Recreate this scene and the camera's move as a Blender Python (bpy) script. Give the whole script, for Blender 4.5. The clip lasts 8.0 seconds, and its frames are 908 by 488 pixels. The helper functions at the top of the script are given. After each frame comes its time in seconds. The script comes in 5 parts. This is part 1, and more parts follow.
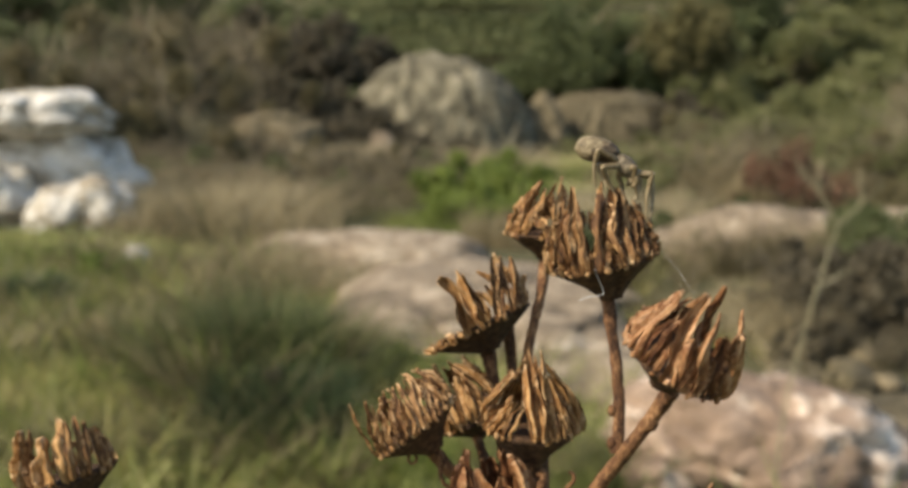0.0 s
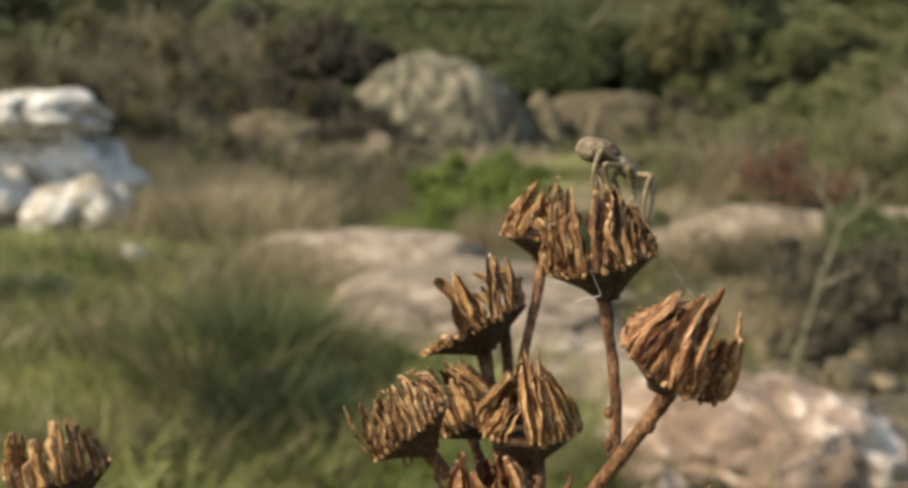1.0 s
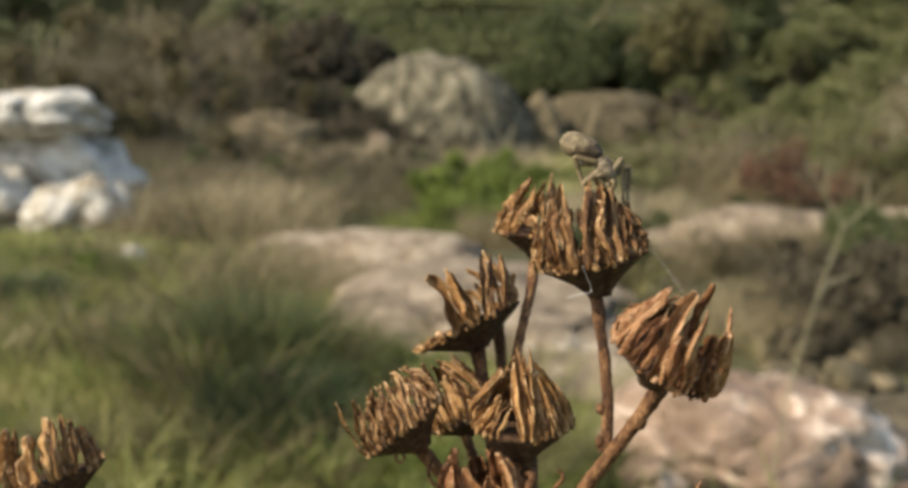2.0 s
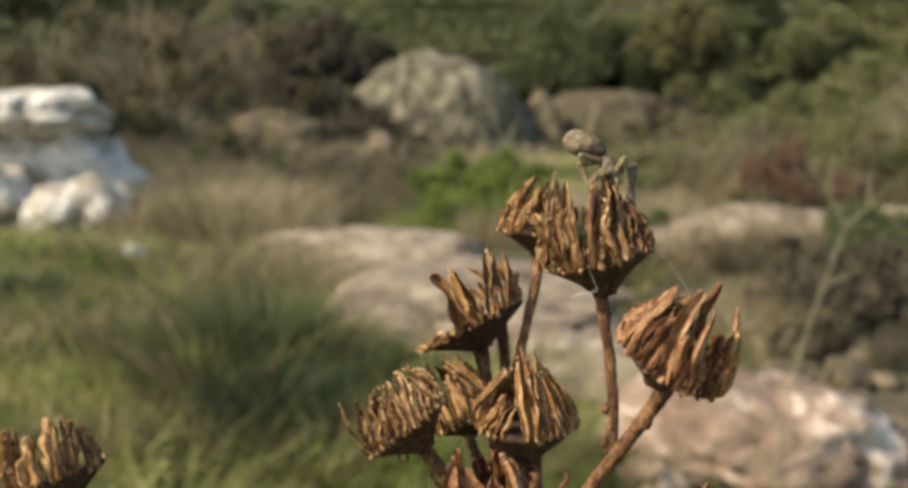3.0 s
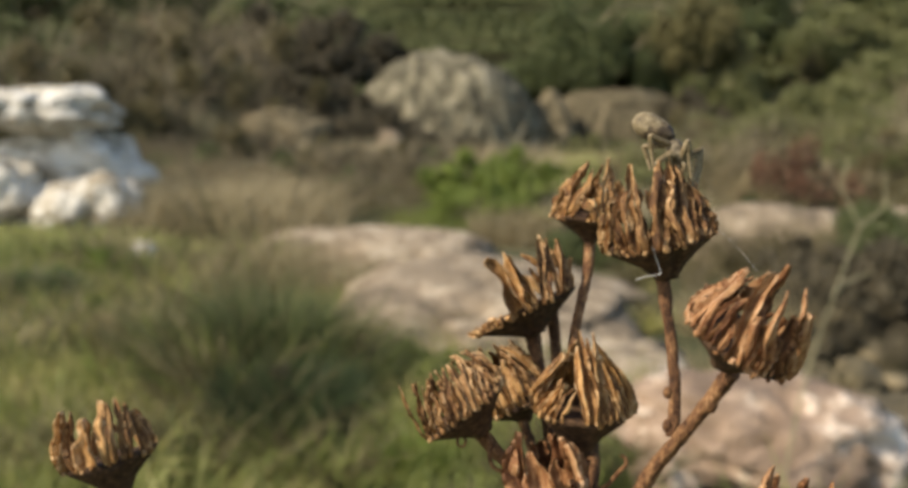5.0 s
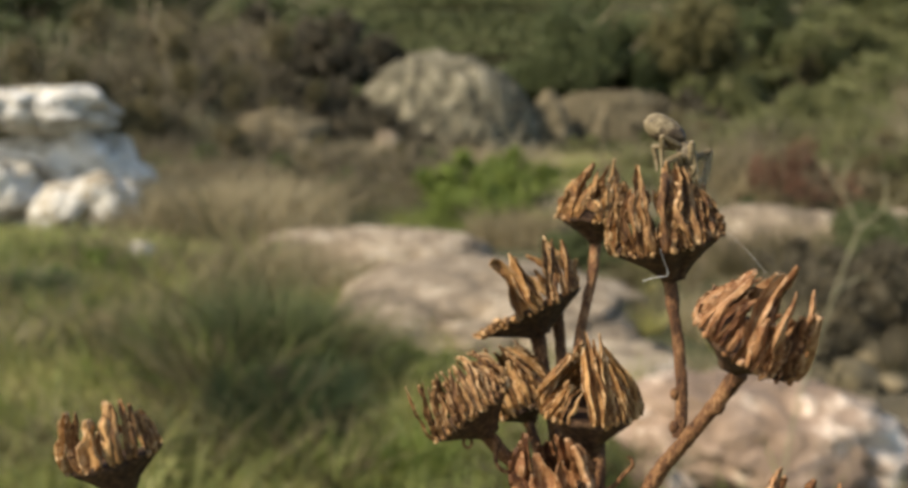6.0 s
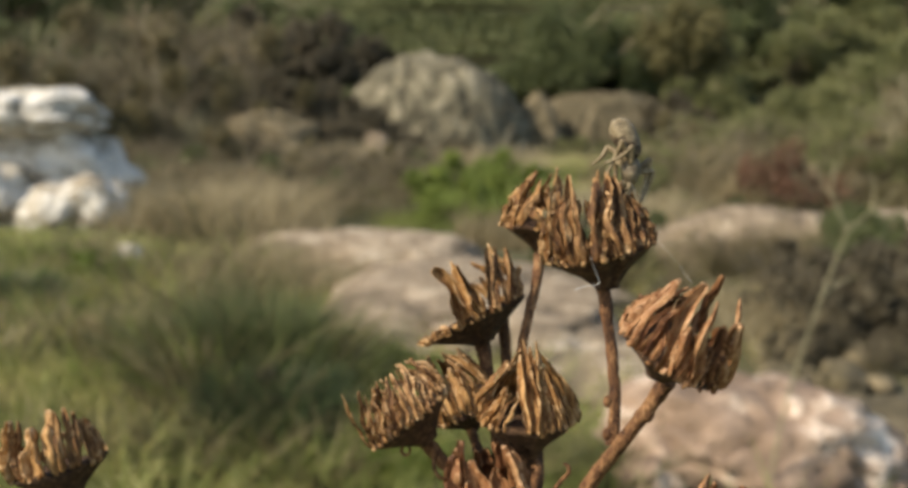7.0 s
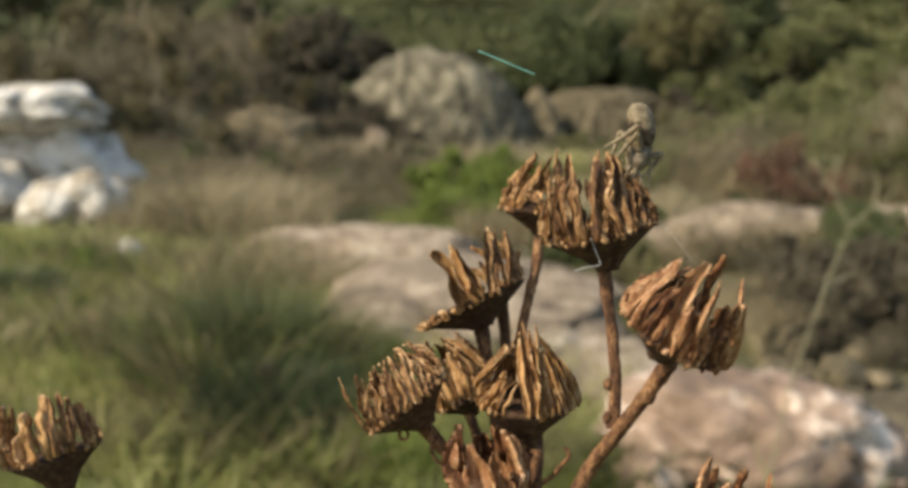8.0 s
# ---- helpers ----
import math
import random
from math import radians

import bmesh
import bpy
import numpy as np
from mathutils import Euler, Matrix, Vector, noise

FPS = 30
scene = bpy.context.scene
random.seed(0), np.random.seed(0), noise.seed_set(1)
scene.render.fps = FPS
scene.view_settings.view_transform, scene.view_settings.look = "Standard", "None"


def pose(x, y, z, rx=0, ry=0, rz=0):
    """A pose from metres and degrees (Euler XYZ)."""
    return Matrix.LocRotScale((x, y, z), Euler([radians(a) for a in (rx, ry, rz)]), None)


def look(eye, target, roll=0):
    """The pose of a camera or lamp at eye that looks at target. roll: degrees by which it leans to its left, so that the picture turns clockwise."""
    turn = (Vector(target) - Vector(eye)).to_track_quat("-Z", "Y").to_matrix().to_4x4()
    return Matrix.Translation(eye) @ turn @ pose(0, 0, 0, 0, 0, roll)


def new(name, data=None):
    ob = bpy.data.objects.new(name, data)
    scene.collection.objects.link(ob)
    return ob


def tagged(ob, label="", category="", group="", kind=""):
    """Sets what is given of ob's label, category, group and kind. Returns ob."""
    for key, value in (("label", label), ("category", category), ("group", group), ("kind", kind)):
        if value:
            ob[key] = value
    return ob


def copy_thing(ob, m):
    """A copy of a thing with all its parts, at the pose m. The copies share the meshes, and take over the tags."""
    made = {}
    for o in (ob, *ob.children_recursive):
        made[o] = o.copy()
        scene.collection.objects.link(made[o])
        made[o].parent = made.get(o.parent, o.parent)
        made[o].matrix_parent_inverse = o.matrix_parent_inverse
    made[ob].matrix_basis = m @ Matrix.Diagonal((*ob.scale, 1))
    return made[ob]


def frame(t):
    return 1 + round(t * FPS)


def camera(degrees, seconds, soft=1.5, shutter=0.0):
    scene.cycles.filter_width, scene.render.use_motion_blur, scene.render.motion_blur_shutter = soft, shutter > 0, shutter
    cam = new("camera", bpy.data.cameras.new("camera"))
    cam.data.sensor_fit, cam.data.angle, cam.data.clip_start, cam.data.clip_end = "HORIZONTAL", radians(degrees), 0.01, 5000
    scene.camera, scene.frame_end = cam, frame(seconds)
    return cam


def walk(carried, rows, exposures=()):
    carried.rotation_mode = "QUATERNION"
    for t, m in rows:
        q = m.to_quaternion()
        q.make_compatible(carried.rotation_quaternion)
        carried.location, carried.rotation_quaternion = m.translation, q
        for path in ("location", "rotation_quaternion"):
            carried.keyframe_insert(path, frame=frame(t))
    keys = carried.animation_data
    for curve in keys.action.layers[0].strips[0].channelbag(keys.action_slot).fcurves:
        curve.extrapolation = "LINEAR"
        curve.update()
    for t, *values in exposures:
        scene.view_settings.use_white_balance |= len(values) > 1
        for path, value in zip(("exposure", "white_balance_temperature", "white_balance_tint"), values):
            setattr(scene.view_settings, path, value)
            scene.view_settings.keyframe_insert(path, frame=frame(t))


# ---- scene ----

# ------------------------------------------------------------------ camera
cam = camera(45, 8.0, soft=3.3)
cam.data.dof.use_dof = True
cam.data.dof.focus_distance = 0.108
cam.data.dof.aperture_fstop = 40
PATH = [
    (0.0, pose(-0.00015, -0.00088, 1.00006, 81.991, 0.025, 0.148)),
    (0.5, pose(-0.00008, -0.00049, 1.00004, 81.998, 0.094, 0.071)),
    (1.0, pose(0.00000, -0.00000, 1.00000, 82.000, 0.000, 0.000)),
    (1.2, pose(0.00122, -0.00019, 0.99996, 82.004, 0.003, -0.005)),
    (1.5, pose(0.00195, -0.00045, 1.00021, 82.004, 0.121, -0.026)),
    (1.7, pose(0.00126, -0.00041, 0.99991, 82.003, 0.008, -0.010)),
    (2.8, pose(0.00046, 0.00064, 0.99953, 81.973, -0.030, -0.001)),
    (3.0, pose(0.00044, 0.00075, 0.99956, 81.923, 0.000, 0.011)),
    (3.5, pose(-0.00030, 0.00115, 0.99892, 81.874, -0.054, 0.056)),
    (4.0, pose(-0.00195, 0.00032, 0.99824, 81.849, -0.056, 0.199)),
    (4.5, pose(-0.00291, 0.00030, 0.99833, 81.847, -0.031, 0.377)),
    (4.7, pose(-0.00359, 0.00046, 0.99816, 81.857, -0.079, 0.450)),
    (5.8, pose(-0.00639, 0.00072, 0.99784, 81.908, -0.309, 0.448)),
    (6.0, pose(-0.00561, 0.00071, 0.99794, 81.920, -0.278, 0.385)),
    (6.5, pose(-0.00372, 0.00038, 0.99845, 81.963, -0.334, 0.109)),
    (7.0, pose(-0.00023, 0.00007, 0.99881, 82.003, -0.228, -0.145)),
    (7.5, pose(-0.00043, 0.00163, 0.99753, 81.837, -0.331, -0.152)),
    (8.0, pose(-0.00006, 0.00140, 0.99715, 81.796, -0.231, -0.141)),
]
walk(cam, PATH)

# ------------------------------------------------------------------ daylight
SUN_FROM = Vector((-0.78, -0.4, 0.74)).normalized()
scene.view_settings.exposure = 0.52
scene.view_settings.use_white_balance = True
scene.view_settings.white_balance_temperature, scene.view_settings.white_balance_tint = 7200, 10
world = bpy.data.worlds.new("sky")
scene.world = world
world.use_nodes = True
sky = world.node_tree.nodes.new("ShaderNodeTexSky")
sky.sky_type, sky.sun_disc = "NISHITA", False
sky.sun_elevation = math.asin(SUN_FROM.z)
sky.sun_rotation = math.atan2(SUN_FROM.x, SUN_FROM.y)
world.node_tree.nodes["Background"].inputs["Strength"].default_value = 0.145
world.node_tree.links.new(sky.outputs["Color"], world.node_tree.nodes["Background"].inputs["Color"])
sun = new("sun", bpy.data.lights.new("sun", "SUN"))
sun.data.energy, sun.data.angle, sun.data.color = 3.6, radians(0.5), (1.0, 0.93, 0.82)
sun.matrix_basis = look(SUN_FROM * 30, (0, 0, 0))


# ------------------------------------------------------------------ materials
def surface(name, ramp, scale=8.0, stretch=(1, 1, 1), fine=6.0, rough=0.85, bump=0.3, bump_size=0.01, vary=0.25, island=False, cells=0.0, through_light=0.0):
    """Two scales of noise through a colour ramp, with relief; vary shifts the ramp from piece to piece."""
    m = bpy.data.materials.new(name)
    m.use_nodes = True
    t = m.node_tree
    n, l = t.nodes, t.links
    bsdf = n["Principled BSDF"]
    bsdf.inputs["Roughness"].default_value = rough
    bsdf.inputs["Specular IOR Level"].default_value = 0.3
    place = n.new("ShaderNodeTexCoord")
    fit_size = n.new("ShaderNodeMapping")
    fit_size.inputs["Scale"].default_value = stretch
    l.new(place.outputs["Object"], fit_size.inputs["Vector"])
    coarse = n.new("ShaderNodeTexNoise")
    coarse.inputs["Scale"].default_value, coarse.inputs["Detail"].default_value = scale, 5
    grain = n.new("ShaderNodeTexNoise")
    grain.inputs["Scale"].default_value, grain.inputs["Detail"].default_value = scale * fine, 6
    grain.inputs["Roughness"].default_value = 0.65
    for k in (coarse, grain):
        l.new(fit_size.outputs["Vector"], k.inputs["Vector"])
    mixed = n.new("ShaderNodeMath")
    mixed.operation = "MULTIPLY_ADD"
    l.new(grain.outputs["Fac"], mixed.inputs[0])
    mixed.inputs[1].default_value = 0.7
    l.new(coarse.outputs["Fac"], mixed.inputs[2])
    shift = n.new("ShaderNodeMath")
    shift.operation = "MULTIPLY_ADD"
    if island:
        own = n.new("ShaderNodeMixRGB")
        own.inputs["Fac"].default_value = 0.65
        l.new(n.new("ShaderNodeNewGeometry").outputs["Random Per Island"], own.inputs[1])
        l.new(n.new("ShaderNodeObjectInfo").outputs["Random"], own.inputs[2])
        pick = own.outputs[0]
    else:
        pick = n.new("ShaderNodeObjectInfo").outputs["Random"]
    l.new(pick, shift.inputs[0])
    shift.inputs[1].default_value = vary
    l.new(mixed.outputs[0], shift.inputs[2])
    spread = n.new("ShaderNodeMapRange")
    spread.inputs["From Min"].default_value = 0.55 + vary * 0.2
    spread.inputs["From Max"].default_value = 1.15 + vary * 0.8
    l.new(shift.outputs[0], spread.inputs["Value"])
    col = n.new("ShaderNodeValToRGB")
    while len(col.color_ramp.elements) < len(ramp):
        col.color_ramp.elements.new(0.5)
    for e, (p, c) in zip(col.color_ramp.elements, ramp):
        e.position, e.color = p, (*c, 1)
    l.new(spread.outputs["Result"], col.inputs["Fac"])
    l.new(col.outputs["Color"], bsdf.inputs["Base Color"])
    height = mixed.outputs[0]
    if cells:
        crack = n.new("ShaderNodeTexVoronoi")
        crack.feature = "DISTANCE_TO_EDGE"
        crack.inputs["Scale"].default_value = cells
        l.new(fit_size.outputs["Vector"], crack.inputs["Vector"])
        cut = n.new("ShaderNodeMapRange")
        cut.inputs["From Max"].default_value = 0.06
        l.new(crack.outputs["Distance"], cut.inputs["Value"])
        both = n.new("ShaderNodeMath")
        both.operation = "ADD"
        l.new(mixed.outputs[0], both.inputs[0])
        l.new(cut.outputs["Result"], both.inputs[1])
        height = both.outputs[0]
    if bump:
        relief = n.new("ShaderNodeBump")
        relief.inputs["Strength"].default_value, relief.inputs["Distance"].default_value = bump, bump_size
        l.new(height, relief.inputs["Height"])
        l.new(relief.outputs["Normal"], bsdf.inputs["Normal"])
    if through_light:
        leaf = n.new("ShaderNodeBsdfTranslucent")
        l.new(col.outputs["Color"], leaf.inputs["Color"])
        blend = n.new("ShaderNodeMixShader")
        blend.inputs["Fac"].default_value = through_light
        l.new(bsdf.outputs[0], blend.inputs[1])
        l.new(leaf.outputs[0], blend.inputs[2])
        l.new(blend.outputs[0], n["Material Output"].inputs["Surface"])
    return m


BRACT = surface("dry_bract", [(0.05, (0.032, 0.014, 0.006)), (0.35, (0.14, 0.064, 0.024)), (0.6, (0.32, 0.165, 0.064)), (0.95, (0.62, 0.38, 0.175))],
                scale=1700, stretch=(1, 1, 0.22), fine=3, rough=0.5, bump=1.0, bump_size=0.0003, vary=0.35, through_light=0.08)
BRACT_PALE = surface("dry_bract_pale", [(0.05, (0.05, 0.021, 0.008)), (0.35, (0.21, 0.095, 0.032)), (0.6, (0.46, 0.242, 0.088)), (0.95, (0.74, 0.47, 0.21))],
                     scale=1700, stretch=(1, 1, 0.22), fine=3, rough=0.5, bump=1.0, bump_size=0.0003, vary=0.35, through_light=0.1)
BRACT_RED = surface("dry_bract_red", [(0.05, (0.036, 0.013, 0.006)), (0.35, (0.165, 0.066, 0.026)), (0.6, (0.35, 0.158, 0.066)), (0.95, (0.62, 0.36, 0.175))],
                    scale=1700, stretch=(1, 1, 0.22), fine=3, rough=0.5, bump=1.0, bump_size=0.0003, vary=0.35, through_light=0.08)
# margin colours: pale dry edges, brightened further for the light on raised ridges
BRACT_LIT_EDGE = surface("dry_bract_lit_margin", [(0.05, (0.17, 0.082, 0.03)), (0.45, (0.46, 0.262, 0.11)), (0.95, (0.82, 0.58, 0.33))],
                     scale=1700, stretch=(1, 1, 0.35), fine=3, rough=0.4, bump=0.8, bump_size=0.0002, vary=0.3, through_light=0.12)
RED_LIT_EDGE = surface("dry_bract_red_lit_margin", [(0.05, (0.13, 0.055, 0.022)), (0.45, (0.38, 0.19, 0.083)), (0.95, (0.74, 0.48, 0.28))],
                   scale=1700, stretch=(1, 1, 0.35), fine=3, rough=0.4, bump=0.8, bump_size=0.0002, vary=0.3, through_light=0.12)
CUP = surface("dry_cup", [(0.0, (0.018, 0.009, 0.005)), (0.5, (0.06, 0.03, 0.014)), (1.0, (0.17, 0.095, 0.045))],
              scale=1400, fine=3, rough=0.8, bump=1.0, bump_size=0.0003, vary=0.1)
STEM = surface("dry_stem", [(0.0, (0.026, 0.012, 0.006)), (0.35, (0.118, 0.053, 0.023)), (0.7, (0.275, 0.138, 0.06)), (1.0, (0.48, 0.29, 0.145))],
               scale=900, stretch=(1, 1, 0.5), fine=4, rough=0.75, bump=1.0, bump_size=0.0004, vary=0.1)
WHITE_ROCK = surface("white_rock", [(0.1, (0.19, 0.148, 0.095)), (0.3, (0.4, 0.345, 0.26)), (0.5, (0.6, 0.565, 0.49)), (1.0, (0.82, 0.79, 0.73))], scale=4.2, stretch=(1, 1, 1.5), fine=4, rough=0.9, bump=0.8, bump_size=0.04, vary=0.12)
GREY_ROCK = surface("grey_rock", [(0.1, (0.045, 0.039, 0.025)), (0.4, (0.118, 0.104, 0.067)), (0.62, (0.2, 0.178, 0.117)), (0.95, (0.44, 0.385, 0.275))], scale=4.5, stretch=(1, 1, 0.5), fine=3, rough=0.95, bump=0.9, bump_size=0.07, vary=0.1, cells=1.3)
TAN_ROCK = surface("tan_rock", [(0.05, (0.08, 0.06, 0.04)), (0.35, (0.25, 0.192, 0.128)), (0.62, (0.47, 0.362, 0.245)), (0.85, (0.66, 0.545, 0.4)), (1.0, (0.8, 0.72, 0.59))], scale=6, fine=5, rough=0.95, bump=1.0, bump_size=0.06, vary=0.08)
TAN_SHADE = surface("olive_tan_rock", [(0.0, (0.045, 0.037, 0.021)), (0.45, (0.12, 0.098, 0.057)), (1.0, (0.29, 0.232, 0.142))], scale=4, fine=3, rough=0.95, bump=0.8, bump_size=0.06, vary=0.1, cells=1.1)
PINK_ROCK = surface("pink_rock", [(0.1, (0.17, 0.118, 0.08)), (0.42, (0.26, 0.182, 0.127)), (0.62, (0.4, 0.287, 0.205)), (0.77, (0.78, 0.635, 0.5)), (1.0, (0.86, 0.76, 0.65))], scale=5.5, stretch=(1, 1, 0.6), fine=3, rough=0.9, bump=1.0, bump_size=0.05, vary=0.05)
SOIL = surface("ground_soil", [(0.0, (0.035, 0.036, 0.014)), (0.35, (0.065, 0.066, 0.025)), (0.6, (0.095, 0.086, 0.038)), (1.0, (0.16, 0.135, 0.075))], scale=0.9, fine=9, rough=0.95, bump=0.6, bump_size=0.05, vary=0.0)
LEAF_DARK = surface("leaf_dark", [(0.0, (0.044, 0.056, 0.022)), (0.5, (0.105, 0.124, 0.047)), (1.0, (0.2, 0.215, 0.092))], scale=4.5, fine=2.5, rough=0.6, bump=0, vary=0.35, island=True, through_light=0.25)
LEAF_DEEP = surface("leaf_deep", [(0.0, (0.022, 0.036, 0.016)), (0.5, (0.058, 0.086, 0.035)), (1.0, (0.14, 0.175, 0.075))], scale=4.5, fine=2.5, rough=0.6, bump=0, vary=0.35, island=True, through_light=0.2)
LEAF_MID = surface("leaf_mid", [(0.0, (0.062, 0.068, 0.024)), (0.5, (0.16, 0.166, 0.064)), (1.0, (0.3, 0.295, 0.135))], scale=4.5, fine=2.5, rough=0.6, bump=0, vary=0.35, island=True, through_light=0.3)
LEAF_BRIGHT = surface("leaf_bright", [(0.0, (0.09, 0.122, 0.026)), (0.5, (0.2, 0.25, 0.055)), (1.0, (0.33, 0.38, 0.11))], scale=4.5, fine=2.5, rough=0.55, bump=0, vary=0.35, island=True, through_light=0.35)
LEAF_OLIVE = surface("leaf_olive", [(0.0, (0.065, 0.056, 0.026)), (0.5, (0.15, 0.127, 0.06)), (1.0, (0.28, 0.235, 0.122))], scale=4.5, fine=2.5, rough=0.7, bump=0, vary=0.35, island=True, through_light=0.2)
# brown leaves, their colour darkened to hold the shade of gaps they fill
LEAF_SHADE_BROWN = surface("leaf_shade_brown", [(0.0, (0.035, 0.03, 0.018)), (0.5, (0.085, 0.072, 0.045)), (1.0, (0.17, 0.145, 0.095))], scale=4.5, fine=2.5, rough=0.7, bump=0, vary=0.35, island=True, through_light=0.15)
LEAF_STRAW = surface("leaf_straw", [(0.0, (0.053, 0.05, 0.02)), (0.5, (0.128, 0.116, 0.046)), (1.0, (0.245, 0.213, 0.095))], scale=4.5, fine=2.5, rough=0.7, bump=0, vary=0.35, island=True, through_light=0.25)
LEAF_RED = surface("leaf_red", [(0.0, (0.08, 0.04, 0.024)), (0.5, (0.19, 0.1, 0.06)), (1.0, (0.3, 0.18, 0.11))], scale=3, rough=0.7, bump=0, vary=0.7, island=True, through_light=0.2)
LEAF_RUSH = surface("leaf_rush", [(0.0, (0.065, 0.068, 0.027)), (0.5, (0.16, 0.158, 0.064)), (1.0, (0.3, 0.275, 0.13))], scale=4.5, fine=2.5, rough=0.6, bump=0, vary=0.35, island=True, through_light=0.3)
TURF = surface("hill_turf", [(0.0, (0.045, 0.054, 0.02)), (0.5, (0.1, 0.111, 0.041)), (1.0, (0.18, 0.186, 0.078))], scale=1.2, fine=4, rough=0.7, bump=0, vary=0.4, island=True, through_light=0.15)
GRASS_GREEN = surface("grass_green", [(0.0, (0.09, 0.118, 0.03)), (0.5, (0.28, 0.31, 0.088)), (1.0, (0.68, 0.58, 0.3))], scale=3, rough=0.6, bump=0, vary=0.8, island=True, through_light=0.35)
GRASS_YELLOW = surface("grass_yellow", [(0.0, (0.13, 0.138, 0.036)), (0.5, (0.36, 0.342, 0.108)), (1.0, (0.72, 0.61, 0.32))], scale=3, rough=0.6, bump=0, vary=0.8, island=True, through_light=0.35)
GRASS_DRY = surface("grass_dry", [(0.0, (0.15, 0.116, 0.058)), (0.5, (0.33, 0.268, 0.15)), (1.0, (0.54, 0.46, 0.3))], scale=3, rough=0.7, bump=0, vary=0.7, island=True, through_light=0.25)
TWIG = surface("twig_bark", [(0.0, (0.075, 0.06, 0.034)), (0.5, (0.178, 0.146, 0.09)), (1.0, (0.32, 0.27, 0.175))], scale=14, rough=0.85, bump=0.3, bump_size=0.003, vary=0.5, island=True)
TWIG_PALE = surface("twig_pale", [(0.0, (0.15, 0.135, 0.075)), (0.5, (0.26, 0.235, 0.14)), (1.0, (0.4, 0.36, 0.24))], scale=20, rough=0.7, bump=0.3, bump_size=0.001, vary=0.2)


# ------------------------------------------------------------------ mesh helpers
def as_mesh(name, verts, faces, material, smooth=True):
    me = bpy.data.meshes.new(name)
    me.from_pydata([tuple(v) for v in verts], [], faces)
    me.materials.append(material)
    if smooth:
        me.polygons.foreach_set("use_smooth", [True] * len(me.polygons))
    me.update()
    return me


def part(name, me, parent, m=None, label=""):
    ob = new(name, me)
    ob.parent = parent
    if m is not None:
        ob.matrix_basis = m
    return tagged(ob, label)


def frame_of(at, axis, turn=0.0):
    """A pose at a point whose z runs along axis and whose x stays to the east."""
    z = Vector(axis).normalized()
    x = (Vector((1, 0, 0)) - z * z.x).normalized()
    turned = Matrix((x, z.cross(x), z)).transposed().to_4x4()
    return Matrix.Translation(at) @ turned @ Matrix.Rotation(turn, 4, "Z")


def tube(points, radii, sides=10, wob=0.0, seed=0, steps=5):
    """A rounded, uneven tube through points: vertices and faces."""
    pts = [Vector(p) for p in points]
    path, rad = [], []
    for i in range(len(pts) - 1):
        p0, p1, p2, p3 = pts[max(i - 1, 0)], pts[i], pts[i + 1], pts[min(i + 2, len(pts) - 1)]
        for k in range(steps):
            u = k / steps
            path.append(0.5 * (2 * p1 + (p2 - p0) * u + (2 * p0 - 5 * p1 + 4 * p2 - p3) * u * u + (3 * p1 - p0 - 3 * p2 + p3) * u ** 3))
            rad.append(radii[i] * (1 - u) + radii[i + 1] * u)
    path.append(pts[-1])
    rad.append(radii[-1])
    verts, faces = [], []
    side = Vector((1, 0, 0.13))
    for i, p in enumerate(path):
        d = (path[min(i + 1, len(path) - 1)] - path[max(i - 1, 0)]).normalized()
        side = (side - d * side.dot(d)).normalized()
        up = d.cross(side)
        for k in range(sides):
            a = 2 * math.pi * k / sides
            r = rad[i] * (1 + wob * noise.noise(Vector((math.cos(a) * 1.7 + seed * 3.1, math.sin(a) * 1.7, i * 0.6 + seed))) + wob * 0.5 * math.sin(3 * a + seed))
            verts.append(p + r * (math.cos(a) * side + math.sin(a) * up))
    for i in range(len(path) - 1):
        for k in range(sides):
            a, b = i * sides + k, i * sides + (k + 1) % sides
            faces.append((a, b, b + sides, a + sides))
    faces.append(tuple(range(sides - 1, -1, -1)))
    faces.append(tuple(range((len(path) - 1) * sides, len(path) * sides)))
    return verts, faces


def joined(*pieces):
    verts, faces = [], []
    for v, f in pieces:
        base = len(verts)
        verts += list(v)
        faces += [tuple(base + i for i in q) for q in f]
    return verts, faces


def blob(centre, r, rings=4, sides=6, squash=(1, 1, 1)):
    """A small rounded knob."""
    c = Vector(centre)
    verts = [c + Vector((0, 0, r * squash[2]))]
    faces = []
    for i in range(1, rings):
        a = math.pi * i / rings
        for k in range(sides):
            b = 2 * math.pi * k / sides
            verts.append(c + Vector((r * squash[0] * math.sin(a) * math.cos(b), r * squash[1] * math.sin(a) * math.sin(b), r * squash[2] * math.cos(a))))
    verts.append(c - Vector((0, 0, r * squash[2])))
    for k in range(sides):
        faces.append((0, 1 + k, 1 + (k + 1) % sides))
        for i in range(rings - 2):
            a, b = 1 + i * sides + k, 1 + i * sides + (k + 1) % sides
            faces.append((a, a + sides, b + sides, b))
        a = 1 + (rings - 2) * sides
        faces.append((a + k, len(verts) - 1, a + (k + 1) % sides))
    return verts, faces


